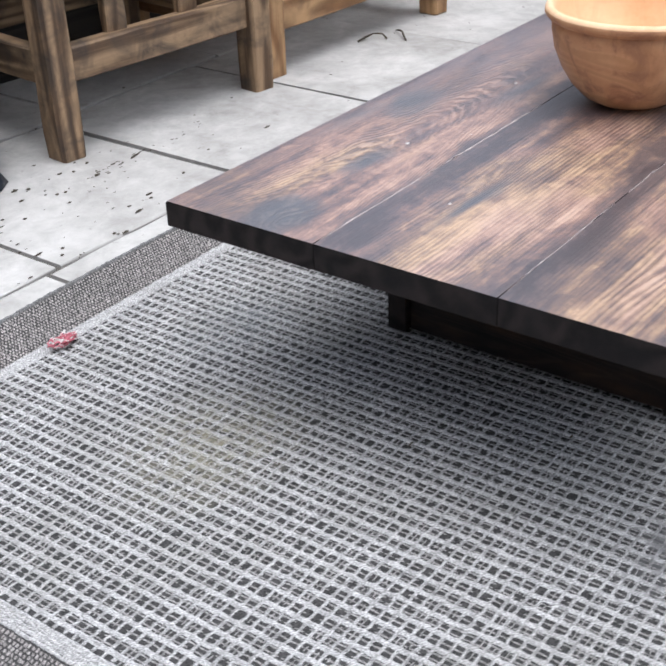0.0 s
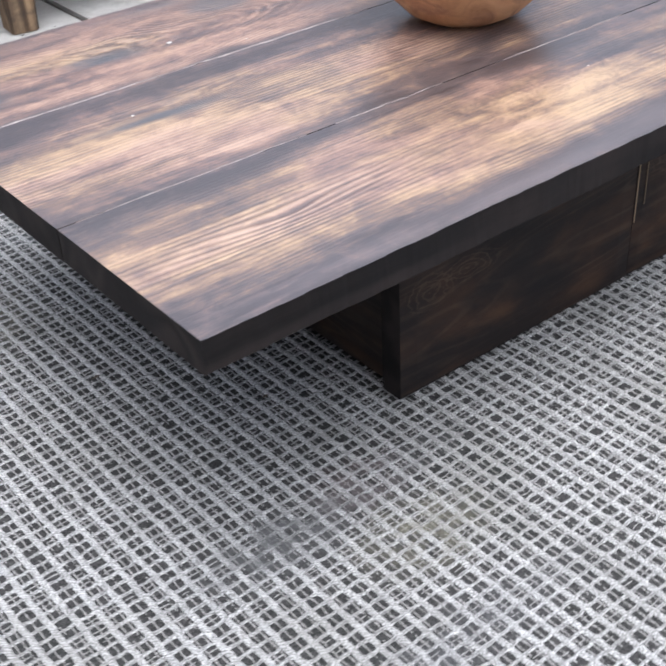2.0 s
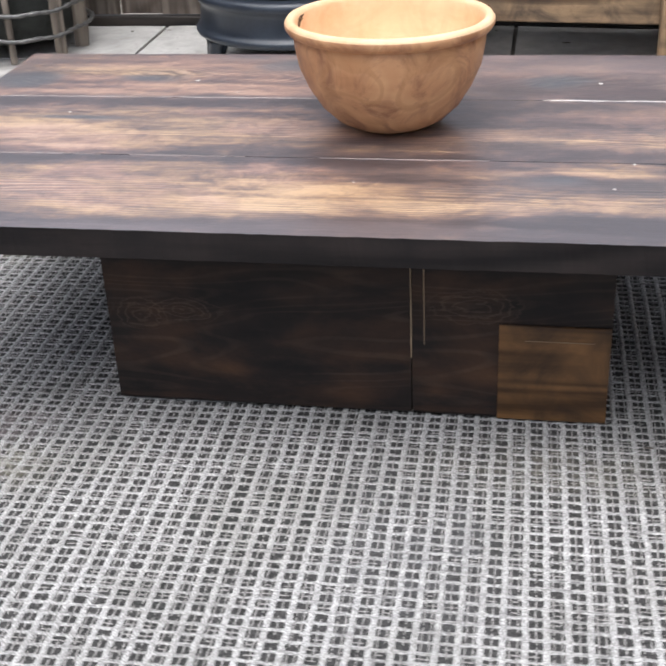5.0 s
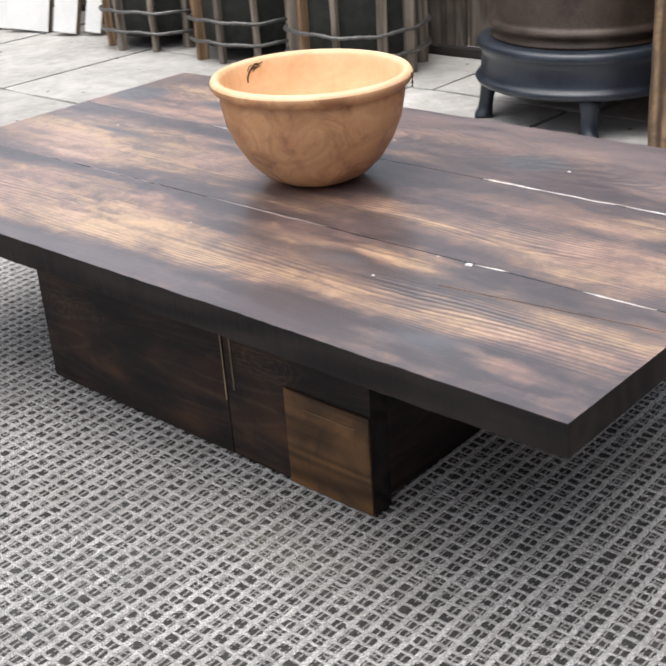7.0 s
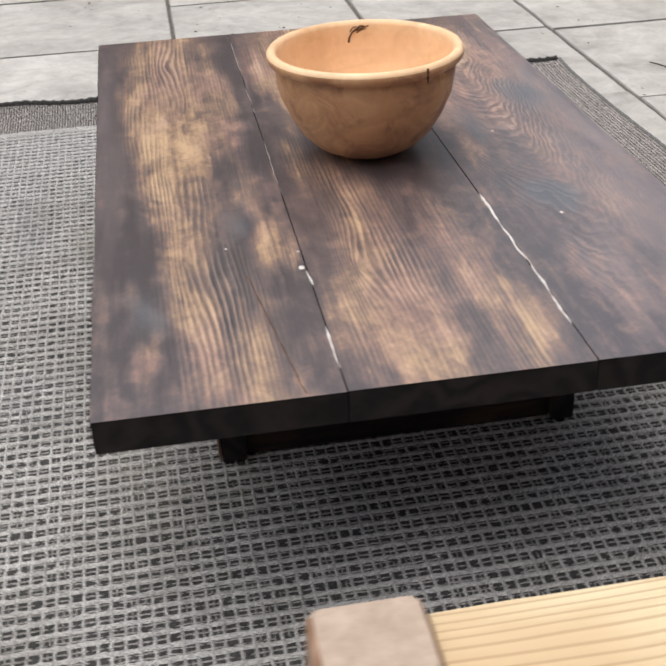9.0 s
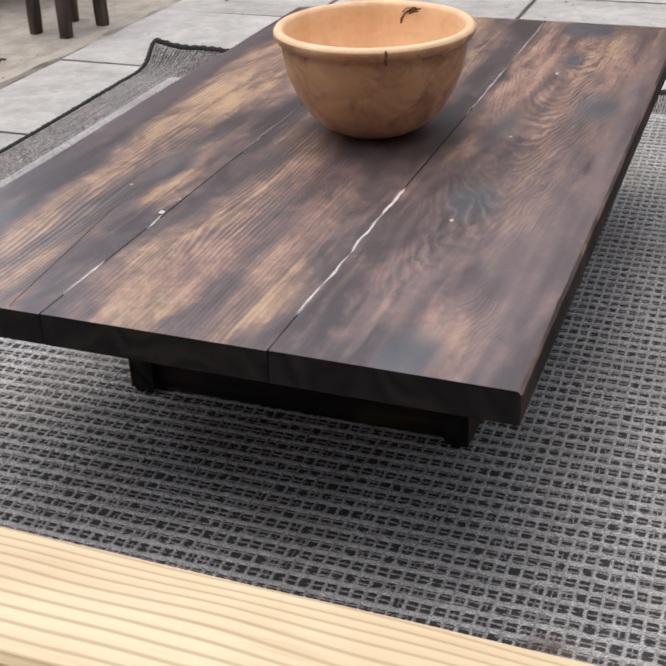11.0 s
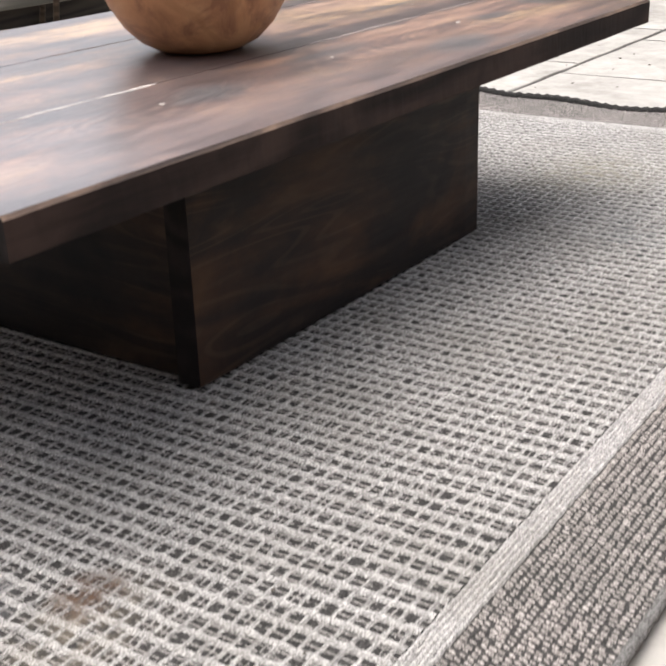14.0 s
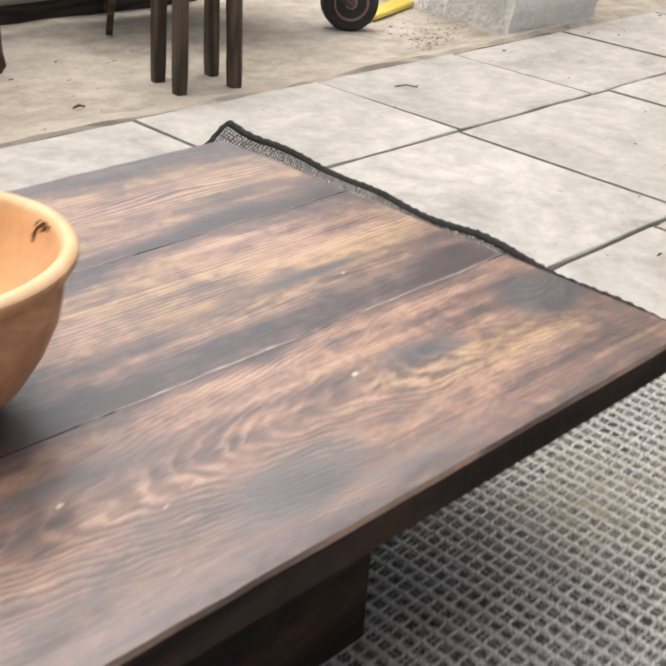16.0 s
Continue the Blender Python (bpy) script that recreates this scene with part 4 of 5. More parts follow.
        mesh_part("border_stitches", verts.tolist(), faces.tolist(), M_STITCH, rug, smooth=True)["kind"] = "stuff"
    # bound edges: curl shade is put into the west and south colour, flat ones grey
    step = 0.008
    west = [(RX0, y) for y in np.arange(RY0, RY1 + 0.001, step)]
    south = [(x, RY0) for x in np.arange(RX0, RX1 + 0.001, step)]
    north = [(x, RY1) for x in np.arange(RX0, RX1 + 0.001, step)]
    east = [(RX1, y) for y in np.arange(RY0, RY1 + 0.001, step)]
    for line, r, mat, label in ((west, 0.0095, M_BIND, "overcast binding, darkened for the shade under its curl"), (south, 0.0066, M_BIND, "overcast binding, darkened for the shade under its curl"), (north, 0.0050, M_HEM, "flat grey binding"), (east, 0.0050, M_HEM, "flat grey binding")):
        part("bound_edge", tube([(float(rug_x(x, y)), float(rug_y(x, y)), float(rug_z(x, y)) - 0.0042 + 0.0012 * noise.noise((x * 45, y * 45, 5))) for x, y in line], r, 7, False, 0.2), mat, rug, label)


build_rug()

# ---- slatted timber armchairs by the fence ----


def build_armchair(m, width, rail_z, mat, label):
    """Legs, front, side and back rails, upright slats and a planked seat; local x along its front, y towards its back."""
    c = thing("garden_armchair", m, label, "chair", "timber chairs on the patio")
    deep, leg = 0.58, 0.066
    for i, (x, y) in enumerate([(0, 0), (width - leg, 0), (0, deep - leg), (width - leg, deep - leg)]):
        part("leg", timber(0.62, leg, leg, 10, 0.006, 0.003, 11 + i), mat, c, m=along(x + leg / 2, y + leg / 2, 0, 0, 0, 1) @ pose(0, 0, -leg / 2))
    rw, rh = 0.042, 0.076
    part("front_rail", timber(width - 2 * leg, rw, rh, 8, 0.004, 0.0025, 21), mat, c, m=pose(leg, leg / 2 + 0.004, rail_z))
    part("back_rail", timber(width - 2 * leg, rw, rh, 8, 0.004, 0.0025, 22), mat, c, m=pose(leg, deep - leg / 2, rail_z))
    for x in (leg / 2, width - leg / 2):
        part("side_rail", timber(deep - 2 * leg, rw, rh, 8, 0.004, 0.0025, 23), mat, c, m=pose(x, leg, rail_z, 0, 0, 90))
    for k, x in enumerate((0.20, 0.39)):
        part("slat", timber(0.40 - rail_z - rh, 0.030, 0.055, 6, 0.004, 0.002, 31 + k), mat, c, m=along(width * x / 0.6, leg / 2 + 0.018, rail_z + rh, 0, 0, 1, math.pi / 2) @ pose(0, 0, -0.0275))
    part("seat_rail", timber(width - 2 * leg, rw, rh, 8, 0.004, 0.0025, 24), mat, c, m=pose(leg, leg / 2 + 0.004, 0.40))
    for k in range(5):
        part("seat_plank", timber(width + 0.02, 0.0955, 0.024, 8, 0.003, 0.001, 41 + k), mat, c, m=pose(-0.01, 0.125 + k * 0.097, 0.476))
    for x in (leg / 2, width - leg / 2):
        part("armrest", timber(deep + 0.03, 0.09, 0.026, 8, 0.006, 0.002, 51), mat, c, m=pose(x, -0.015, 0.621, 0, 0, 90))
    for k in range(4):
        part("back_slat", timber(width - 0.01, 0.022, 0.09, 8, 0.004, 0.002, 61 + k), mat, c, m=pose(0.005, deep - 0.010, 0.53 + k * 0.11))
    # added out of sight to darken the space below the seat
    part("back_panel", timber(width - 2 * leg - 0.004, 0.014, 0.40, 8, 0.003, 0.001, 66), M_SHED, c, "unseen dark panel added to keep light from under the seat", pose(leg + 0.002, deep - 0.012, 0.015))
    for x in (leg / 2, width - leg / 2):
        part("back_post", timber(0.36, leg * 0.8, leg * 0.8, 6, 0.005, 0.002, 71), mat, c, m=along(x, deep - leg * 0.5, 0.648, 0, 0, 1))
    return c


build_armchair(pose(0.552, 1.627, GROUND, 0, 0, -6), 0.655, 0.162, M_CHAIR, "weathered brown timber armchair with upright slats on pale paving")
build_armchair(pose(1.242, 1.603, GROUND, 0, 0, -3), 0.80, 0.108, M_CHAIR2, "orange-brown timber armchair beside a weathered one")

# ---- pine seat with dark posts ----


def build_pine_seat():
    s = thing("pine_seat", label="low garden seat with raw pine planks between brown square posts", category="seat", group="timber chairs on the patio")
    x0, x1, ya, yb, top = 1.755, 2.16, 0.153, 1.030, 0.436
    pw = 0.072
    for k, (x, y) in enumerate([(x0, ya), (x0, yb - pw), (x1 - pw, ya), (x1 - pw, yb - pw)]):
        bm = timber(top + 0.012, pw, pw, 24, 0.005, 0.002, 81 + k)
        for v in bm.verts:      # worn, rounded head
            if v.co.x > top - 0.012:
                q = 0.88 if v.co.x > top + 0.011 else 0.97
                v.co.x = v.co.x if q < 0.9 else top + 0.005
                v.co.y *= q
                v.co.z = pw / 2 + (v.co.z - pw / 2) * q
        bm.normal_update()
        for f in bm.faces:
            f.material_index = 1 if f.normal.x > 0.5 else 0
        post = part("post", bm, M_POST, s, m=along(x + pw / 2, y + pw / 2 - (0.006 if k == 0 else 0), 0, 0, 0, 1) @ pose(0, 0, -pw / 2))
        post.data.materials.append(M_HEAD)
    for k in range(4):
        bm = timber(yb - ya - 2 * pw - 0.002 if k in (0, 3) else yb - ya, 0.094, 0.030, 14, 0.004, 0.0015, 91 + k)
        y = ya + pw + 0.001 if k in (0, 3) else ya
        y -= 0.0055 if k == 0 else 0
        part("seat_plank", bm, M_PINE, s, m=pose(x0 + 0.052 + k * 0.100, y, top - 0.031, 0, 0, 90))
    for x, za, zb in ((x0 + 0.062, top + 0.001, top - 0.055), (x0 + 0.030, top - 0.06, top - 0.15)):
        line = [(x + 0.0015 * noise.noise((i * 0.8, x * 9, 0)), ya - 0.0055, za + (zb - za) * i / 6) for i in range(7)]
        part("drying_crack", tube(line, 0.0017, 5, twist=0.5), M_BARK, s, "dark drying crack down the post")
    for x in (x0 + 0.020, x1 - 0.055):
        part("rail", timber(yb - ya - 2 * pw, 0.035, 0.07, 8, 0.004, 0.002, 97), M_POST, s, m=pose(x + 0.02, ya + pw, top - 0.116, 0, 0, 90))
    for x, y in ((x0 + 0.152, ya + 0.42), (x0 + 0.155, ya + 0.62), (x0 + 0.05, ya + 0.36)):
        bm = bmesh.new()
        bmesh.ops.create_icosphere(bm, subdivisions=1, radius=0.006)
        for v in bm.verts:
            v.co = Vector((x + v.co.x * 1.4, y + v.co.y, top - 0.0012 + v.co.z * 0.12))
        part("knot", bm, M_BARK, s, "dark knot")


build_pine_seat()

# ---- iron stove ----


def build_stove():
    s = thing("garden_stove", pose(0.243, 1.872, GROUND) @ Matrix.Diagonal((0.955, 0.955, 1, 1)), "blue-black enamelled round stove with brown iron body and feet", "stove")
    prof = [(0.05, 0.088), (0.20, 0.088), (0.272, 0.092), (0.284, 0.098), (0.288, 0.106), (0.283, 0.113), (0.277, 0.116), (0.273, 0.124), (0.271, 0.165), (0.273, 0.176),
            (0.278, 0.181), (0.282, 0.188), (0.281, 0.199), (0.272, 0.206), (0.255, 0.209), (0.05, 0.209)]
    part("base_ring", lathe(prof, 72), M_IRON, s, "blue-black enamel base ring")
    prof = [(0.05, 0.2095), (0.246, 0.2095), (0.248, 0.216), (0.236, 0.222), (0.240, 0.232), (0.250, 0.238), (0.252, 0.246), (0.240, 0.252), (0.236, 0.262), (0.238, 0.40), (0.232, 0.56),
            (0.215, 0.60), (0.16, 0.66), (0.08, 0.70), (0.07, 0.72)]
    part("body", lathe(prof, 64), M_RUST, s, "brown iron firebox")
    prof = [(0.062, 0.7205), (0.062, 1.30), (0.072, 1.31), (0.072, 1.34), (0.05, 1.345)]
    part("flue", lathe(prof, 32), M_RUST, s)
    for a in (218, 304, 38, 142):
        ca, sa = math.cos(radians(a)), math.sin(radians(a))
        bm = bmesh.new()
        rows = []
        for u, w, off, th in ((0.0, 0.027, 0.016, 0.024), (0.10, 0.024, 0.014, 0.021), (0.25, 0.020, 0.010, 0.018), (0.6, 0.020, 0.006, 0.018), (0.85, 0.024, 0.0, 0.021), (1.0, 0.030, -0.006, 0.024)):
            z = u * 0.094
            r = 0.252 + off
            rows.append([bm.verts.new((r * ca - k * w * sa + d * th * ca, r * sa + k * w * ca + d * th * sa, z)) for k, d in ((-1, -1), (1, -1), (1, 1), (-1, 1))])
        for p, q in zip(rows, rows[1:]):
            for k in range(4):
                bm.faces.new((p[k], p[(k + 1) % 4], q[(k + 1) % 4], q[k]))
        bm.faces.new(rows[0])
        bm.faces.new(rows[-1])
        bmesh.ops.recalc_face_normals(bm, faces=bm.faces)
        for f in bm.faces:
            f.smooth = True
        part("foot", bm, M_IRON, s)


build_stove()

# ---- stake and wire baskets ----


def build_basket(m, r, h, seed, tan):
    rng = random.Random(seed)
    b = thing("stake_basket", m, "round planter of split stakes bound with twisted wire", "planter", "row of stake baskets by the fence")
    prof = [(0.02, 0.045), (r * 0.90, 0.045), (r * 0.95, 0.06), (r * 0.96, h * 0.5), (r * 0.95, h - 0.04), (r * 0.88, h - 0.035), (r * 0.86, h - 0.09), (0.02, h - 0.10)]
    bm = lathe(prof, 40)
    for v in bm.verts:
        k = 1 + 0.03 * noise.noise(v.co * 22)
        v.co.x *= k
        v.co.y *= k
    part("lining", bm, M_INNER, b, "dark earthy lining")
    n = 10
    for i in range(n):
        a = 2 * math.pi * (i + rng.uniform(-0.12, 0.12)) / n
        w, th = rng.uniform(0.030, 0.046), rng.uniform(0.016, 0.024)
        rr = r * 1.005
        pm = Matrix.Translation((rr * math.cos(a), rr * math.sin(a), 0)) @ Matrix.Rotation(a, 4, "Z") @ along(0, 0, 0, 0, 0, 1)
        part("stake", timber(h + rng.uniform(-0.02, 0.03), w, th, 7, 0.004, 0.005, seed * 50 + i), M_STAKE2 if (i + seed) % tan == 0 else M_STAKE, b, m=pm)
    for z in (0.066, 0.135, h - 0.10):
        pts = []
        for i in range(110):
            a = 2 * math.pi * i / 110
            rr = r + 0.026 + 0.003 * math.sin(5 * a + seed)
            pts.append((rr * math.cos(a), rr * math.sin(a), z + 0.005 * math.sin(3 * a + seed) + 0.002 * math.sin(11 * a)))
        part("wire_hoop", tube(pts, 0.0058, 6, True, 0.35), M_WIRE, b, "twisted wire hoop")


for k, (x, y, r) in enumerate([(-0.632, 2.008, 0.197), (-1.10, 2.012, 0.185), (-1.56, 2.012, 0.195)]):
    build_basket(pose(x, y, GROUND, 0, 0, 25 * k + 8), r, 0.44, k + 1, 4)

# ---- white boards leaning by the fence ----


def build_white_board(m, w, seed):
    b = thing("white_board", m, "white painted board with a raw edge, leaning on the fence", "board", "white boards leaning together")
    part("face", timber(0.95, w, 0.004, 6, 0.001, 0.0, seed), M_WHITE, b, m=pose(0, 0, 0.0282))
    part("core", timber(0.95, w, 0.028, 6, 0.002, 0.001, seed + 5), M_EDGE, b, "raw timber board core")


for k, (x, y, w, spin) in enumerate([(-2.43, 1.845, 0.20, 26), (-2.205, 1.875, 0.18, 26), (-2.01, 1.91, 0.10, 22), (-1.90, 1.96, 0.07, 20)]):
    build_white_board(Matrix.Translation((x, y, GROUND + 0.004)) @ Matrix.Rotation(radians(spin), 4, "Z") @ along(0, 0, 0, 0.10, 0.24, 0.96), w, 120 + k)

# ---- stool ----


def build_stool():
    s = thing("stool", pose(-0.884, -1.140, -0.026, 0, 0, -12), "small dark wooden stool with square legs, standing on the sand", "stool")
    for k, (x, y) in enumerate([(-0.080, -0.064), (0.080, -0.064), (0.080, 0.064), (-0.080, 0.064)]):
        part("leg", timber(0.40, 0.034, 0.034, 8, 0.004, 0.0015, 131 + k), M_STOOL, s, m=along(x, y, 0, -0.02 * x / 0.1, -0.02 * y / 0.1, 1) @ pose(0, 0, -0.017))
    for k, (x, y, a) in enumerate([(-0.062, -0.060, 0), (-0.062, 0.060, 0), (-0.076, -0.046, 90), (0.076, -0.046, 90)]):
        part("stretcher", timber(0.124 if a == 0 else 0.092, 0.022, 0.05, 4, 0.003, 0.001, 141 + k), M_STOOL, s, m=pose(x, y, 0.250, 0, 0, a))
    part("seat", timber(0.24, 0.24, 0.03, 6, 0.006, 0.002, 151), M_STOOL, s, m=pose(-0.12, 0, 0.399))


build_stool()

# ---- small pneumatic wheel of a hand cart, and a yellow board ----


def build_cart():
    c = thing("hand_cart", pose(-1.702, -1.375, -0.024, 0, 0, 146), "hand cart on a small black tyre with red-brown rim", "cart")
    r = 0.092
    tyre = [(r * 0.62, -0.030), (r * 0.80, -0.038), (r * 0.93, -0.036), (r * 0.99, -0.022), (r, 0.0), (r * 0.99, 0.022), (r * 0.93, 0.036), (r * 0.80, 0.038), (r * 0.62, 0.030)]
    up = pose(0, 0, r, 90, 0, 0)
    w = part("tyre", lathe(tyre, 40), M_RUBBER, c, "black rubber tyre", up)
    part("rim", lathe([(0.01, -0.034), (r * 0.20, -0.036), (r * 0.24, -0.026), (r * 0.5, -0.022), (r * 0.56, -0.034), (r * 0.62, -0.036), (r * 0.62, 0.036), (r * 0.56, 0.034), (r * 0.5, 0.022), (r * 0.24, 0.026), (r * 0.2, 0.036), (0.01, 0.034)], 32), M_RIM, w, "red-brown steel rim")
    part("hub", lathe([(0.004, -0.046), (0.012, -0.045), (0.013, 0.045), (0.004, 0.046)], 16), M_WIRE, w)
    for y in (-0.055, 0.055):
        part("frame_tube", tube([(0, y, r), (-0.25, y * 1.6, 0.26), (-0.62, y * 2.6, 0.33), (-0.9, y * 2.8, 0.35)], 0.013, 8), M_STOOL, c)
    part("axle", tube([(0, -0.066, r), (0, 0.066, r)], 0.007, 8), M_WIRE, c)
    bm = bmesh.new()
    rows = []
    for z, sx, sy in ((0.30, 0.20, 0.12), (0.42, 0.30, 0.19), (0.52, 0.36, 0.23), (0.515, 0.35, 0.22), (0.42, 0.29, 0.18), (0.31, 0.19, 0.11)):
        rows.append([bm.verts.new((-0.52 + a * sx, b * sy, z)) for a, b in ((-1, -1), (1, -1), (1, 1), (-1, 1))])
    for p, q in zip(rows, rows[1:]):
        for k in range(4):
            bm.faces.new((p[k], p[(k + 1) % 4], q[(k + 1) % 4], q[k]))
    bm.faces.new(rows[0])
    bm.faces.new(rows[-1])
    bmesh.ops.recalc_face_normals(bm, faces=bm.faces)
    part("tray", bm, M_SHED, c, "dark steel tray")
    for y in (-0.13, 0.13):
        part("stand_leg", tube([(-0.72, y, 0.335), (-0.76, y * 1.15, 0.01)], 0.011, 8), M_STOOL, c)


build_cart()
yb = thing("yellow_board", pose(-1.857, -1.442, -0.020, 0, 0, 196), "flat yellow board lying on the sand", "board")
part("plank", timber(0.50, 0.07, 0.018, 6, 0.003, 0.001, 161), M_YELLOW, yb)

# ---- fence, shed and walls that close the yard, some unseen to shape light ----


def build_fence():
    f = thing("fence_north", label="weathered grey-brown close-boarded fence", category="fence", kind="structure")
    rng = random.Random(9)
    x = -5.0
    k = 0
    while x < 4.2:
        w = rng.uniform(0.125, 0.15)
        bm = timber(1.05, 0.022, w - 0.004, 6, 0.003, 0.003, 200 + k % 40)
        part("board", bm, M_FENCE, f, m=along(x + w / 2, 2.262 + rng.uniform(-0.006, 0.006), 0.02, 0, 0, 1, math.pi / 2) @ pose(0, 0, -w / 2))
        x += w
        k += 1
    for z in (0.30, 0.86):
        part("rail", timber(9.2, 0.04, 0.08, 10, 0.004, 0.002, 250), M_FENCE, f, m=pose(-5.0, 2.30, z))
    part("gravel_board", timber(9.2, 0.03, 0.06, 20, 0.004, 0.004, 251), M_SHED, f, m=pose(-5.0, 2.262, -0.045))


build_fence()


def build_wall(name, x, y, length, turn, height, mat, label, z=-0.05):
    w = thing(name, pose(x, y, z, 0, 0, turn), label, "wall", kind="structure")
    k = 0
    zz = 0.0
    while zz < height - 0.01:
        part("board", timber(length, 0.03, 0.148, 10, 0.004, 0.002, 300 + k), mat, w, m=pose(0, 0.01 * (k % 2), zz))
        zz += 0.15
        k += 1
    return w


ws = build_wall("wall_south", -1.55, -1.895, 5.7, 0, 0.6, M_GREYBOARD, "silver-grey boarded wall raised over a black gap at the edge of the sand", 0.055)
# black strip added in place of the deep shade under the wall
part("kickboard", timber(5.7, 0.03, 0.13, 12, 0.004, 0.002, 351), M_SHED, ws, "black board standing in for the shade below the wall", pose(0, -0.07, -0.125))
# west and east walls are added out of view; their height cuts skylight
build_wall("unseen_wall_west", -5.0, 2.2, 6.8, -90, 4.5, M_FENCE, "unseen tall board wall, added to block light and reflections")
build_wall("unseen_wall_east", 4.2, -2.4, 4.7, 90, 3.3, M_FENCE, "unseen tall board wall, added to block light and reflections")
build_wall("wall_southwest", -5.0, -4.5, 2.9, 0, 1.05, M_FENCE, "weathered horizontal board fence")

rw = thing("wall_low", label="low rough white rendered wall at the edge of the sand", category="wall", kind="structure")
bm = bmesh.new()
bmesh.ops.create_grid(bm, x_segments=40, y_segments=14, size=0.5)
for v in bm.verts:
    u, t = v.co.x + 0.5, v.co.y + 0.5
    x, y = -2.10 + u * -0.10, -1.02 - u * 0.75
    v.co = Vector((x + 0.02 * noise.noise((u * 9, t * 5, 1)), y + 0.02 * noise.noise((u * 9, t * 5, 6)), -0.05 + t * 0.5))
ext = bmesh.ops.extrude_face_region(bm, geom=bm.faces[:])
bmesh.ops.translate(bm, verts=[e for e in ext["geom"] if isinstance(e, bmesh.types.BMVert)], vec=(-0.5, 0.0, 0))
bmesh.ops.recalc_face_normals(bm, faces=bm.faces)
part("render_block", bm, M_RENDER, rw)


def build_log():
    s = thing("log", pose(-0.50, -1.60, -0.028), "rough reddish-brown bark log standing on the sand", "log")
    bm = lathe([(0.01, 0.0), (0.080, 0.0), (0.074, 0.04), (0.070, 0.15), (0.068, 0.30), (0.066, 0.415), (0.060, 0.42), (0.01, 0.42)], 40)
    for v in bm.verts:
        a = math.atan2(v.co.y, v.co.x)
        q = 1 + 0.07 * math.sin(7 * a + 3 * v.co.z) + 0.09 * noise.noise((4 * math.cos(a), 4 * math.sin(a), v.co.z * 9))
        v.co.x *= q
        v.co.y *= q
    part("bark", bm, M_LOG, s)


build_log()

# ---- litter on the ground ----


def build_twig(name, pts, r, label, mat=None):
    t = thing(name, label=label, category="twig")
    part("stem", tube(pts, r, 6, twist=0.25), mat or M_DIRT, t)


build_twig("twig", [(1.625, 1.602, -0.008), (1.655, 1.597, -0.002), (1.68, 1.587, 0.004), (1.693, 1.565, 0.003), (1.69, 1.548, -0.008)], 0.0026, "dark curled twig on pale paving")
build_twig("twig", [(1.775, 1.572, -0.008), (1.758, 1.550, -0.001), (1.742, 1.530, 0.002), (1.722, 1.512, -0.002), (1.704, 1.493, -0.008)], 0.0026, "dark curved twig on pale paving")
build_twig("twig", [(-1.300, -0.806, -0.009), (-1.325, -0.790, -0.005), (-1.350, -0.768, -0.009)], 0.0018, "dark dry twig on pale paving")
build_twig("twig", [(-0.566, 1.385, -0.009), (-0.53, 1.390, -0.004), (-0.50, 1.410, -0.007), (-0.485, 1.438, -0.004), (-0.439, 1.470, -0.009)], 0.0016, "thin bent twig on pale paving")
build_twig("twig", [(-0.497, -1.136, -0.018), (-0.512, -1.131, -0.012), (-0.527, -1.130, -0.018)], 0.0028, "dark dry twig on the sand")
build_twig("twig", [(-0.275, -0.994, -0.018), (-0.335, -1.000, -0.009), (-0.40, -1.002, -0.018)], 0.0045, "dark stick along the paving edge")

lint = thing("red_lint", label="tuft of red and white fibre caught on the rug", category="lint")
rng = random.Random(3)
for k in range(9):
    a0 = rng.uniform(0, 6.28)
    pts = []
    for i in range(14):
        a = a0 + i * rng.uniform(0.3, 0.55)
        q = rng.uniform(0.008, 0.024)
        pts.append((0.003 + q * math.cos(a) * 1.2, 1.020 + q * math.sin(a) * 0.8, 0.002 + 0.011 * rng.random()))
    part("thread", tube(pts, 0.0013, 5), M_RED if k % 4 else M_FILL, lint)


def scatter(name, mat, label, spots, seed):
    """Loose grit and crumbs as one mesh of small uneven lumps."""
    rng = random.Random(seed)
    verts, faces = [], []
    for x, y, z, r in spots:
        b = len(verts)
        k = 5
        stretch = rng.choice((0.7, 1.0, 1.0, 1.6, 2.4))
        for zz, q in ((0, 1.0), (0.6, 0.75)):
            for i in range(k):
                a = 2 * math.pi * i / k + rng.uniform(-0.3, 0.3)
                d = r * q * rng.uniform(0.6, 1.3)
                verts.append((x + d * math.cos(a) * stretch, y + d * math.sin(a) * 0.7, z + r * zz * 0.5))
        for i in range(k):
            faces.append((b + i, b + (i + 1) % k, b + k + (i + 1) % k, b + k + i))
        faces.append(tuple(b + k + i for i in range(k)))
    ob = mesh_part(name, verts, faces, mat)
    tagged(ob, label, "debris", kind="stuff")


rng = random.Random(21)
spots = []
for _ in range(520):
    x, y = rng.uniform(-3.2, 2.2), rng.uniform(-0.92, 2.2)
    if RX0 - 0.05 < x < RX1 and RY0 - 0.05 < y < RY1 + 0.03:
        continue
    spots.append((x, y, GROUND - 0.001, rng.choice((0.002, 0.003, 0.003, 0.004, 0.006))))
for _ in range(60):
    x = rng.uniform(0.52, 1.0)
    spots.append((x, 1.515 + 0.07 * (x - 0.5) + rng.gauss(0, 0.012), GROUND - 0.001, rng.choice((0.002, 0.003, 0.004))))
for _ in range(120):
    spots.append((rng.gauss(0.25, 0.35), rng.uniform(1.24, 1.62), GROUND - 0.001, rng.choice((0.002, 0.003, 0.005))))
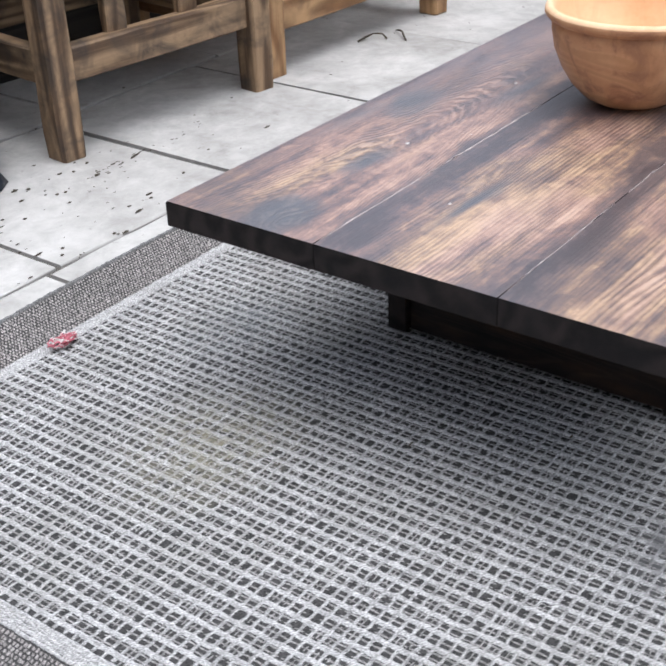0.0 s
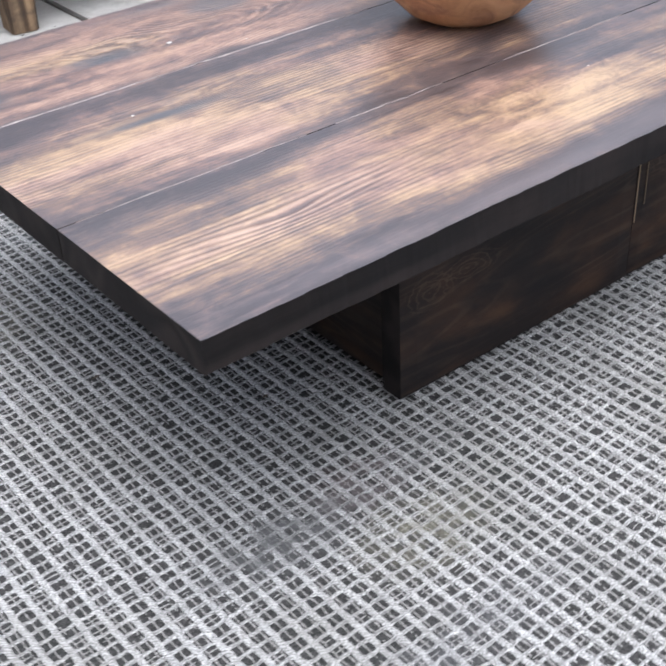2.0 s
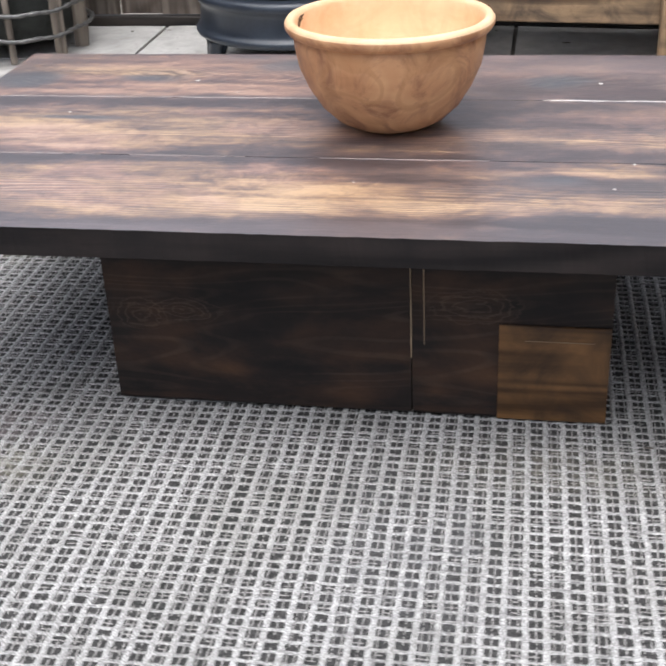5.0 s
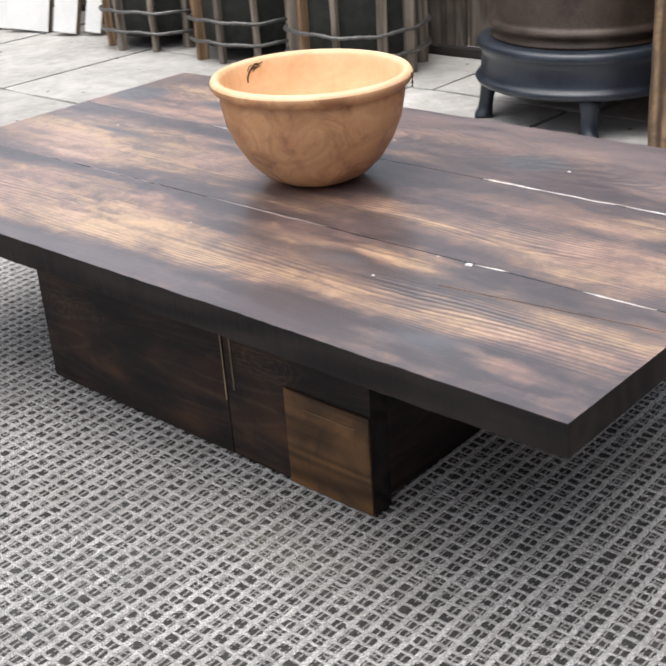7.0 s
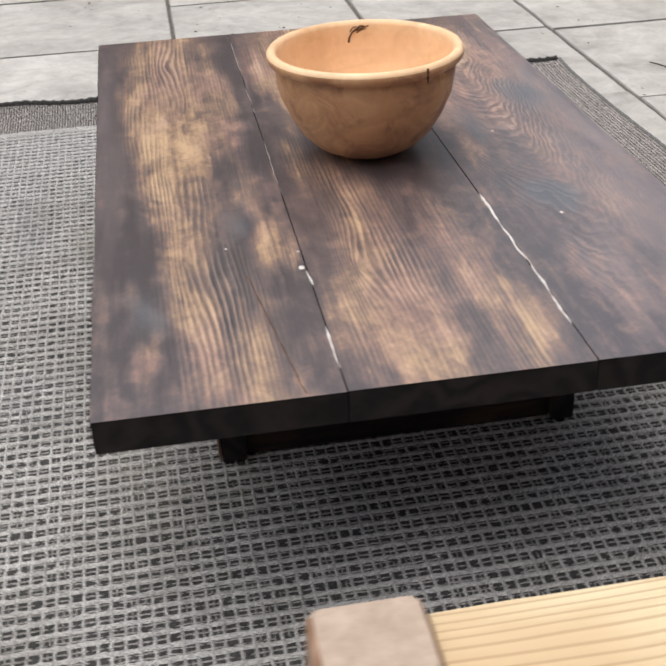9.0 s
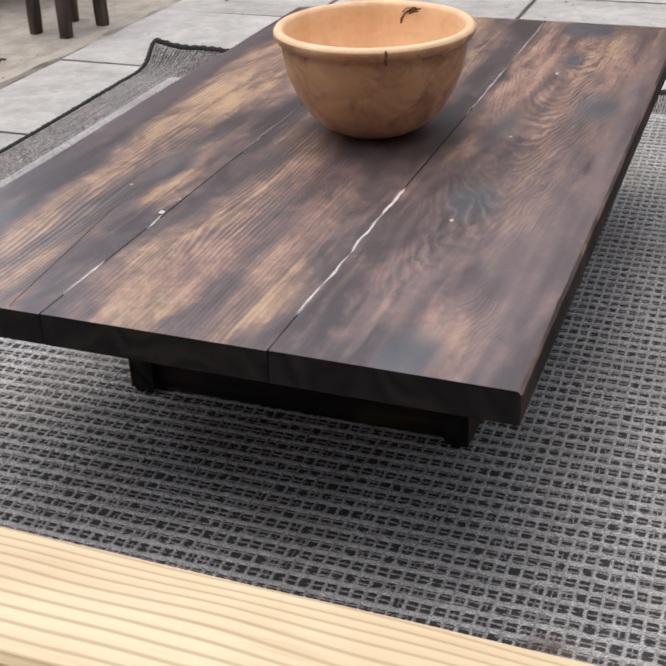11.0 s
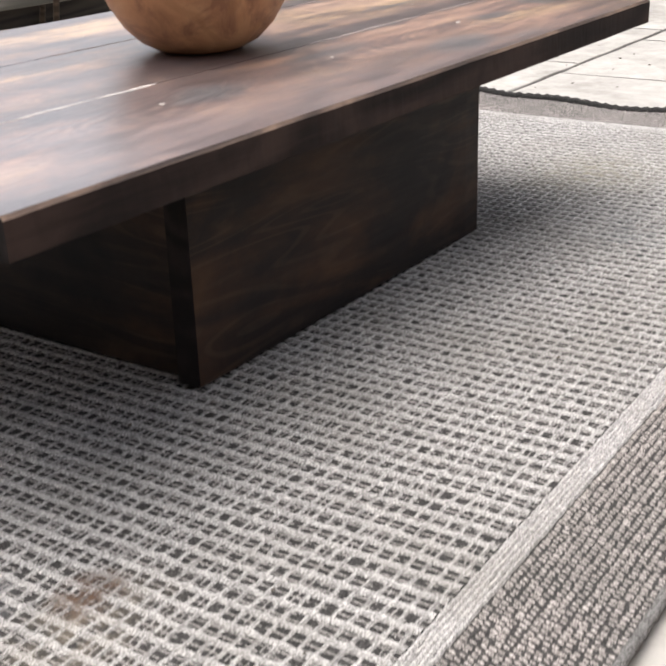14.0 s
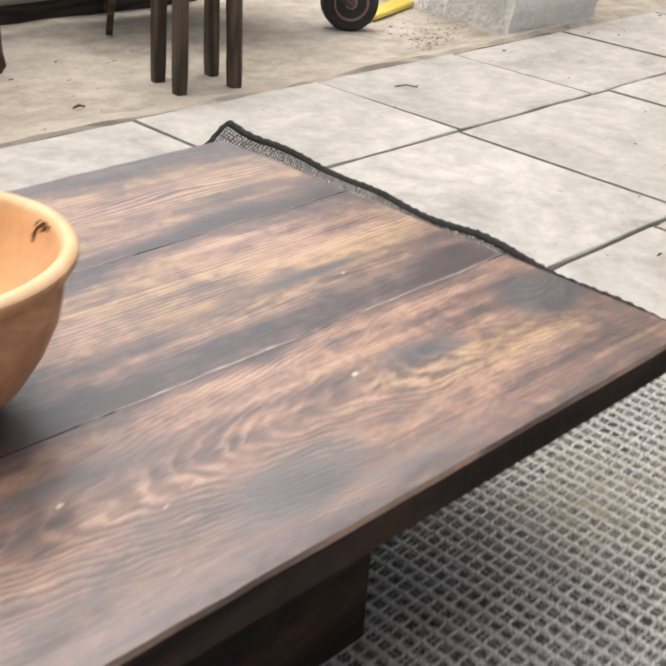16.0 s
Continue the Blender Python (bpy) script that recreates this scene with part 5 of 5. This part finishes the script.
for _ in range(420):
    spots.append((rng.uniform(-3.4, 0.6), rng.uniform(-1.85, -0.98), -0.025, rng.choice((0.002, 0.002, 0.003, 0.003, 0.004, 0.006))))
for _ in range(700):
    spots.append((rng.gauss(-1.88, 0.28), rng.gauss(-1.13, 0.10), -0.023, rng.choice((0.0015, 0.002, 0.003, 0.004))))
scatter("scattered_grit", M_DIRT, "dark grit, crumbs and dry leaf scraps on the paving and sand", spots, 2)
spots = [(rng.uniform(-0.3, 1.9), rng.uniform(-0.6, 1.0), 0.0, rng.choice((0.0015, 0.002, 0.003))) for _ in range(60)]
spots = [s for s in spots if not (0.3 < s[0] < 1.0 and 0.1 < s[1] < 0.65)]
scatter("rug_crumbs", M_DIRT, "dark crumbs caught in the weave of the rug", spots, 4)

edging = thing("edging", label="worn pale edging strip between paving and sand", category="edging", kind="structure")
part("strip", timber(3.8, 0.055, 0.05, 60, 0.008, 0.010, 401), M_CONC, edging, m=pose(-2.38, SAND_Y - 0.032, -0.058, 0, 0, 0))

# ---- paving ----


def slab_mesh(w, d, seed):
    bm = timber(w, d, 0.045, 10, 0.0022, 0.0022, seed)
    me = bpy.data.meshes.new("slab")
    bm.to_mesh(me)
    bm.free()
    me.materials.append(M_SLAB)
    return me


def build_paving():
    p = thing("pavement", label="pale concrete paving slabs with dark narrow joints", category="paving", kind="structure")
    bed = bmesh.new()
    bmesh.ops.create_grid(bed, x_segments=2, y_segments=2, size=0.5)
    for v in bed.verts:
        v.co = Vector((v.co.x * 9.0 - 0.4, (v.co.y + 0.5) * (2.26 - SAND_Y) + SAND_Y, GROUND - 0.009))
    part("joint_bed", bed, M_JOINT, p, "dark sandy joint filling")
    rows = [(-0.966, -0.458, [-4.66, -4.07, -3.48, -2.89, -2.30, -1.730, -1.158, -0.547, 0.04, 0.63, 1.22, 1.81, 2.4, 2.99, 3.58, 4.1]),
            (-0.458, 0.168, [-4.72, -4.12, -3.52, -2.96, -2.38, -1.80, -1.140, -0.52, 0.10, 0.70, 1.30, 1.90, 2.5, 3.1, 3.7, 4.1]),
            (0.168, 0.742, [-4.64, -4.03, -3.42, -2.81, -2.20, -1.60, -1.00, -0.40, 0.20, 0.80, 1.40, 2.0, 2.6, 3.2, 3.8, 4.1]),
            (0.742, 1.252, [-4.6, -4.0, -3.4, -2.8, -2.19, -1.58, -0.990, -0.370, 0.165, 0.714, 1.250, 1.785, 2.32, 2.85, 3.38, 3.9, 4.1]),
            (1.252, 1.870, [-4.6, -4.0, -3.4, -2.75, -2.12, -1.485, -0.965, -0.325, 0.205, 0.714, 1.230, 1.785, 2.32, 2.85, 3.38, 3.9, 4.1]),
            (1.870, 2.245, [-4.6, -4.0, -3.4, -2.75, -2.12, -1.50, -0.90, -0.245, 0.28, 0.80, 1.34, 1.88, 2.4, 2.9, 3.4, 4.1])]
    rng = random.Random(17)
    k = 0
    for y0, y1, xs in rows:
        for x0, x1 in zip(xs, xs[1:]):
            gap = rng.uniform(0.009, 0.015)
            ob = new("slab", slab_mesh(x1 - x0 - gap, y1 - y0 - gap, 500 + k))
            ob.parent = p
            ob.matrix_basis = pose(x0 + gap / 2, (y0 + y1) / 2, GROUND - 0.045 + rng.uniform(-0.003, 0.002), rng.uniform(-0.12, 0.12), rng.uniform(-0.12, 0.12), rng.uniform(-0.2, 0.2))
            k += 1


build_paving()
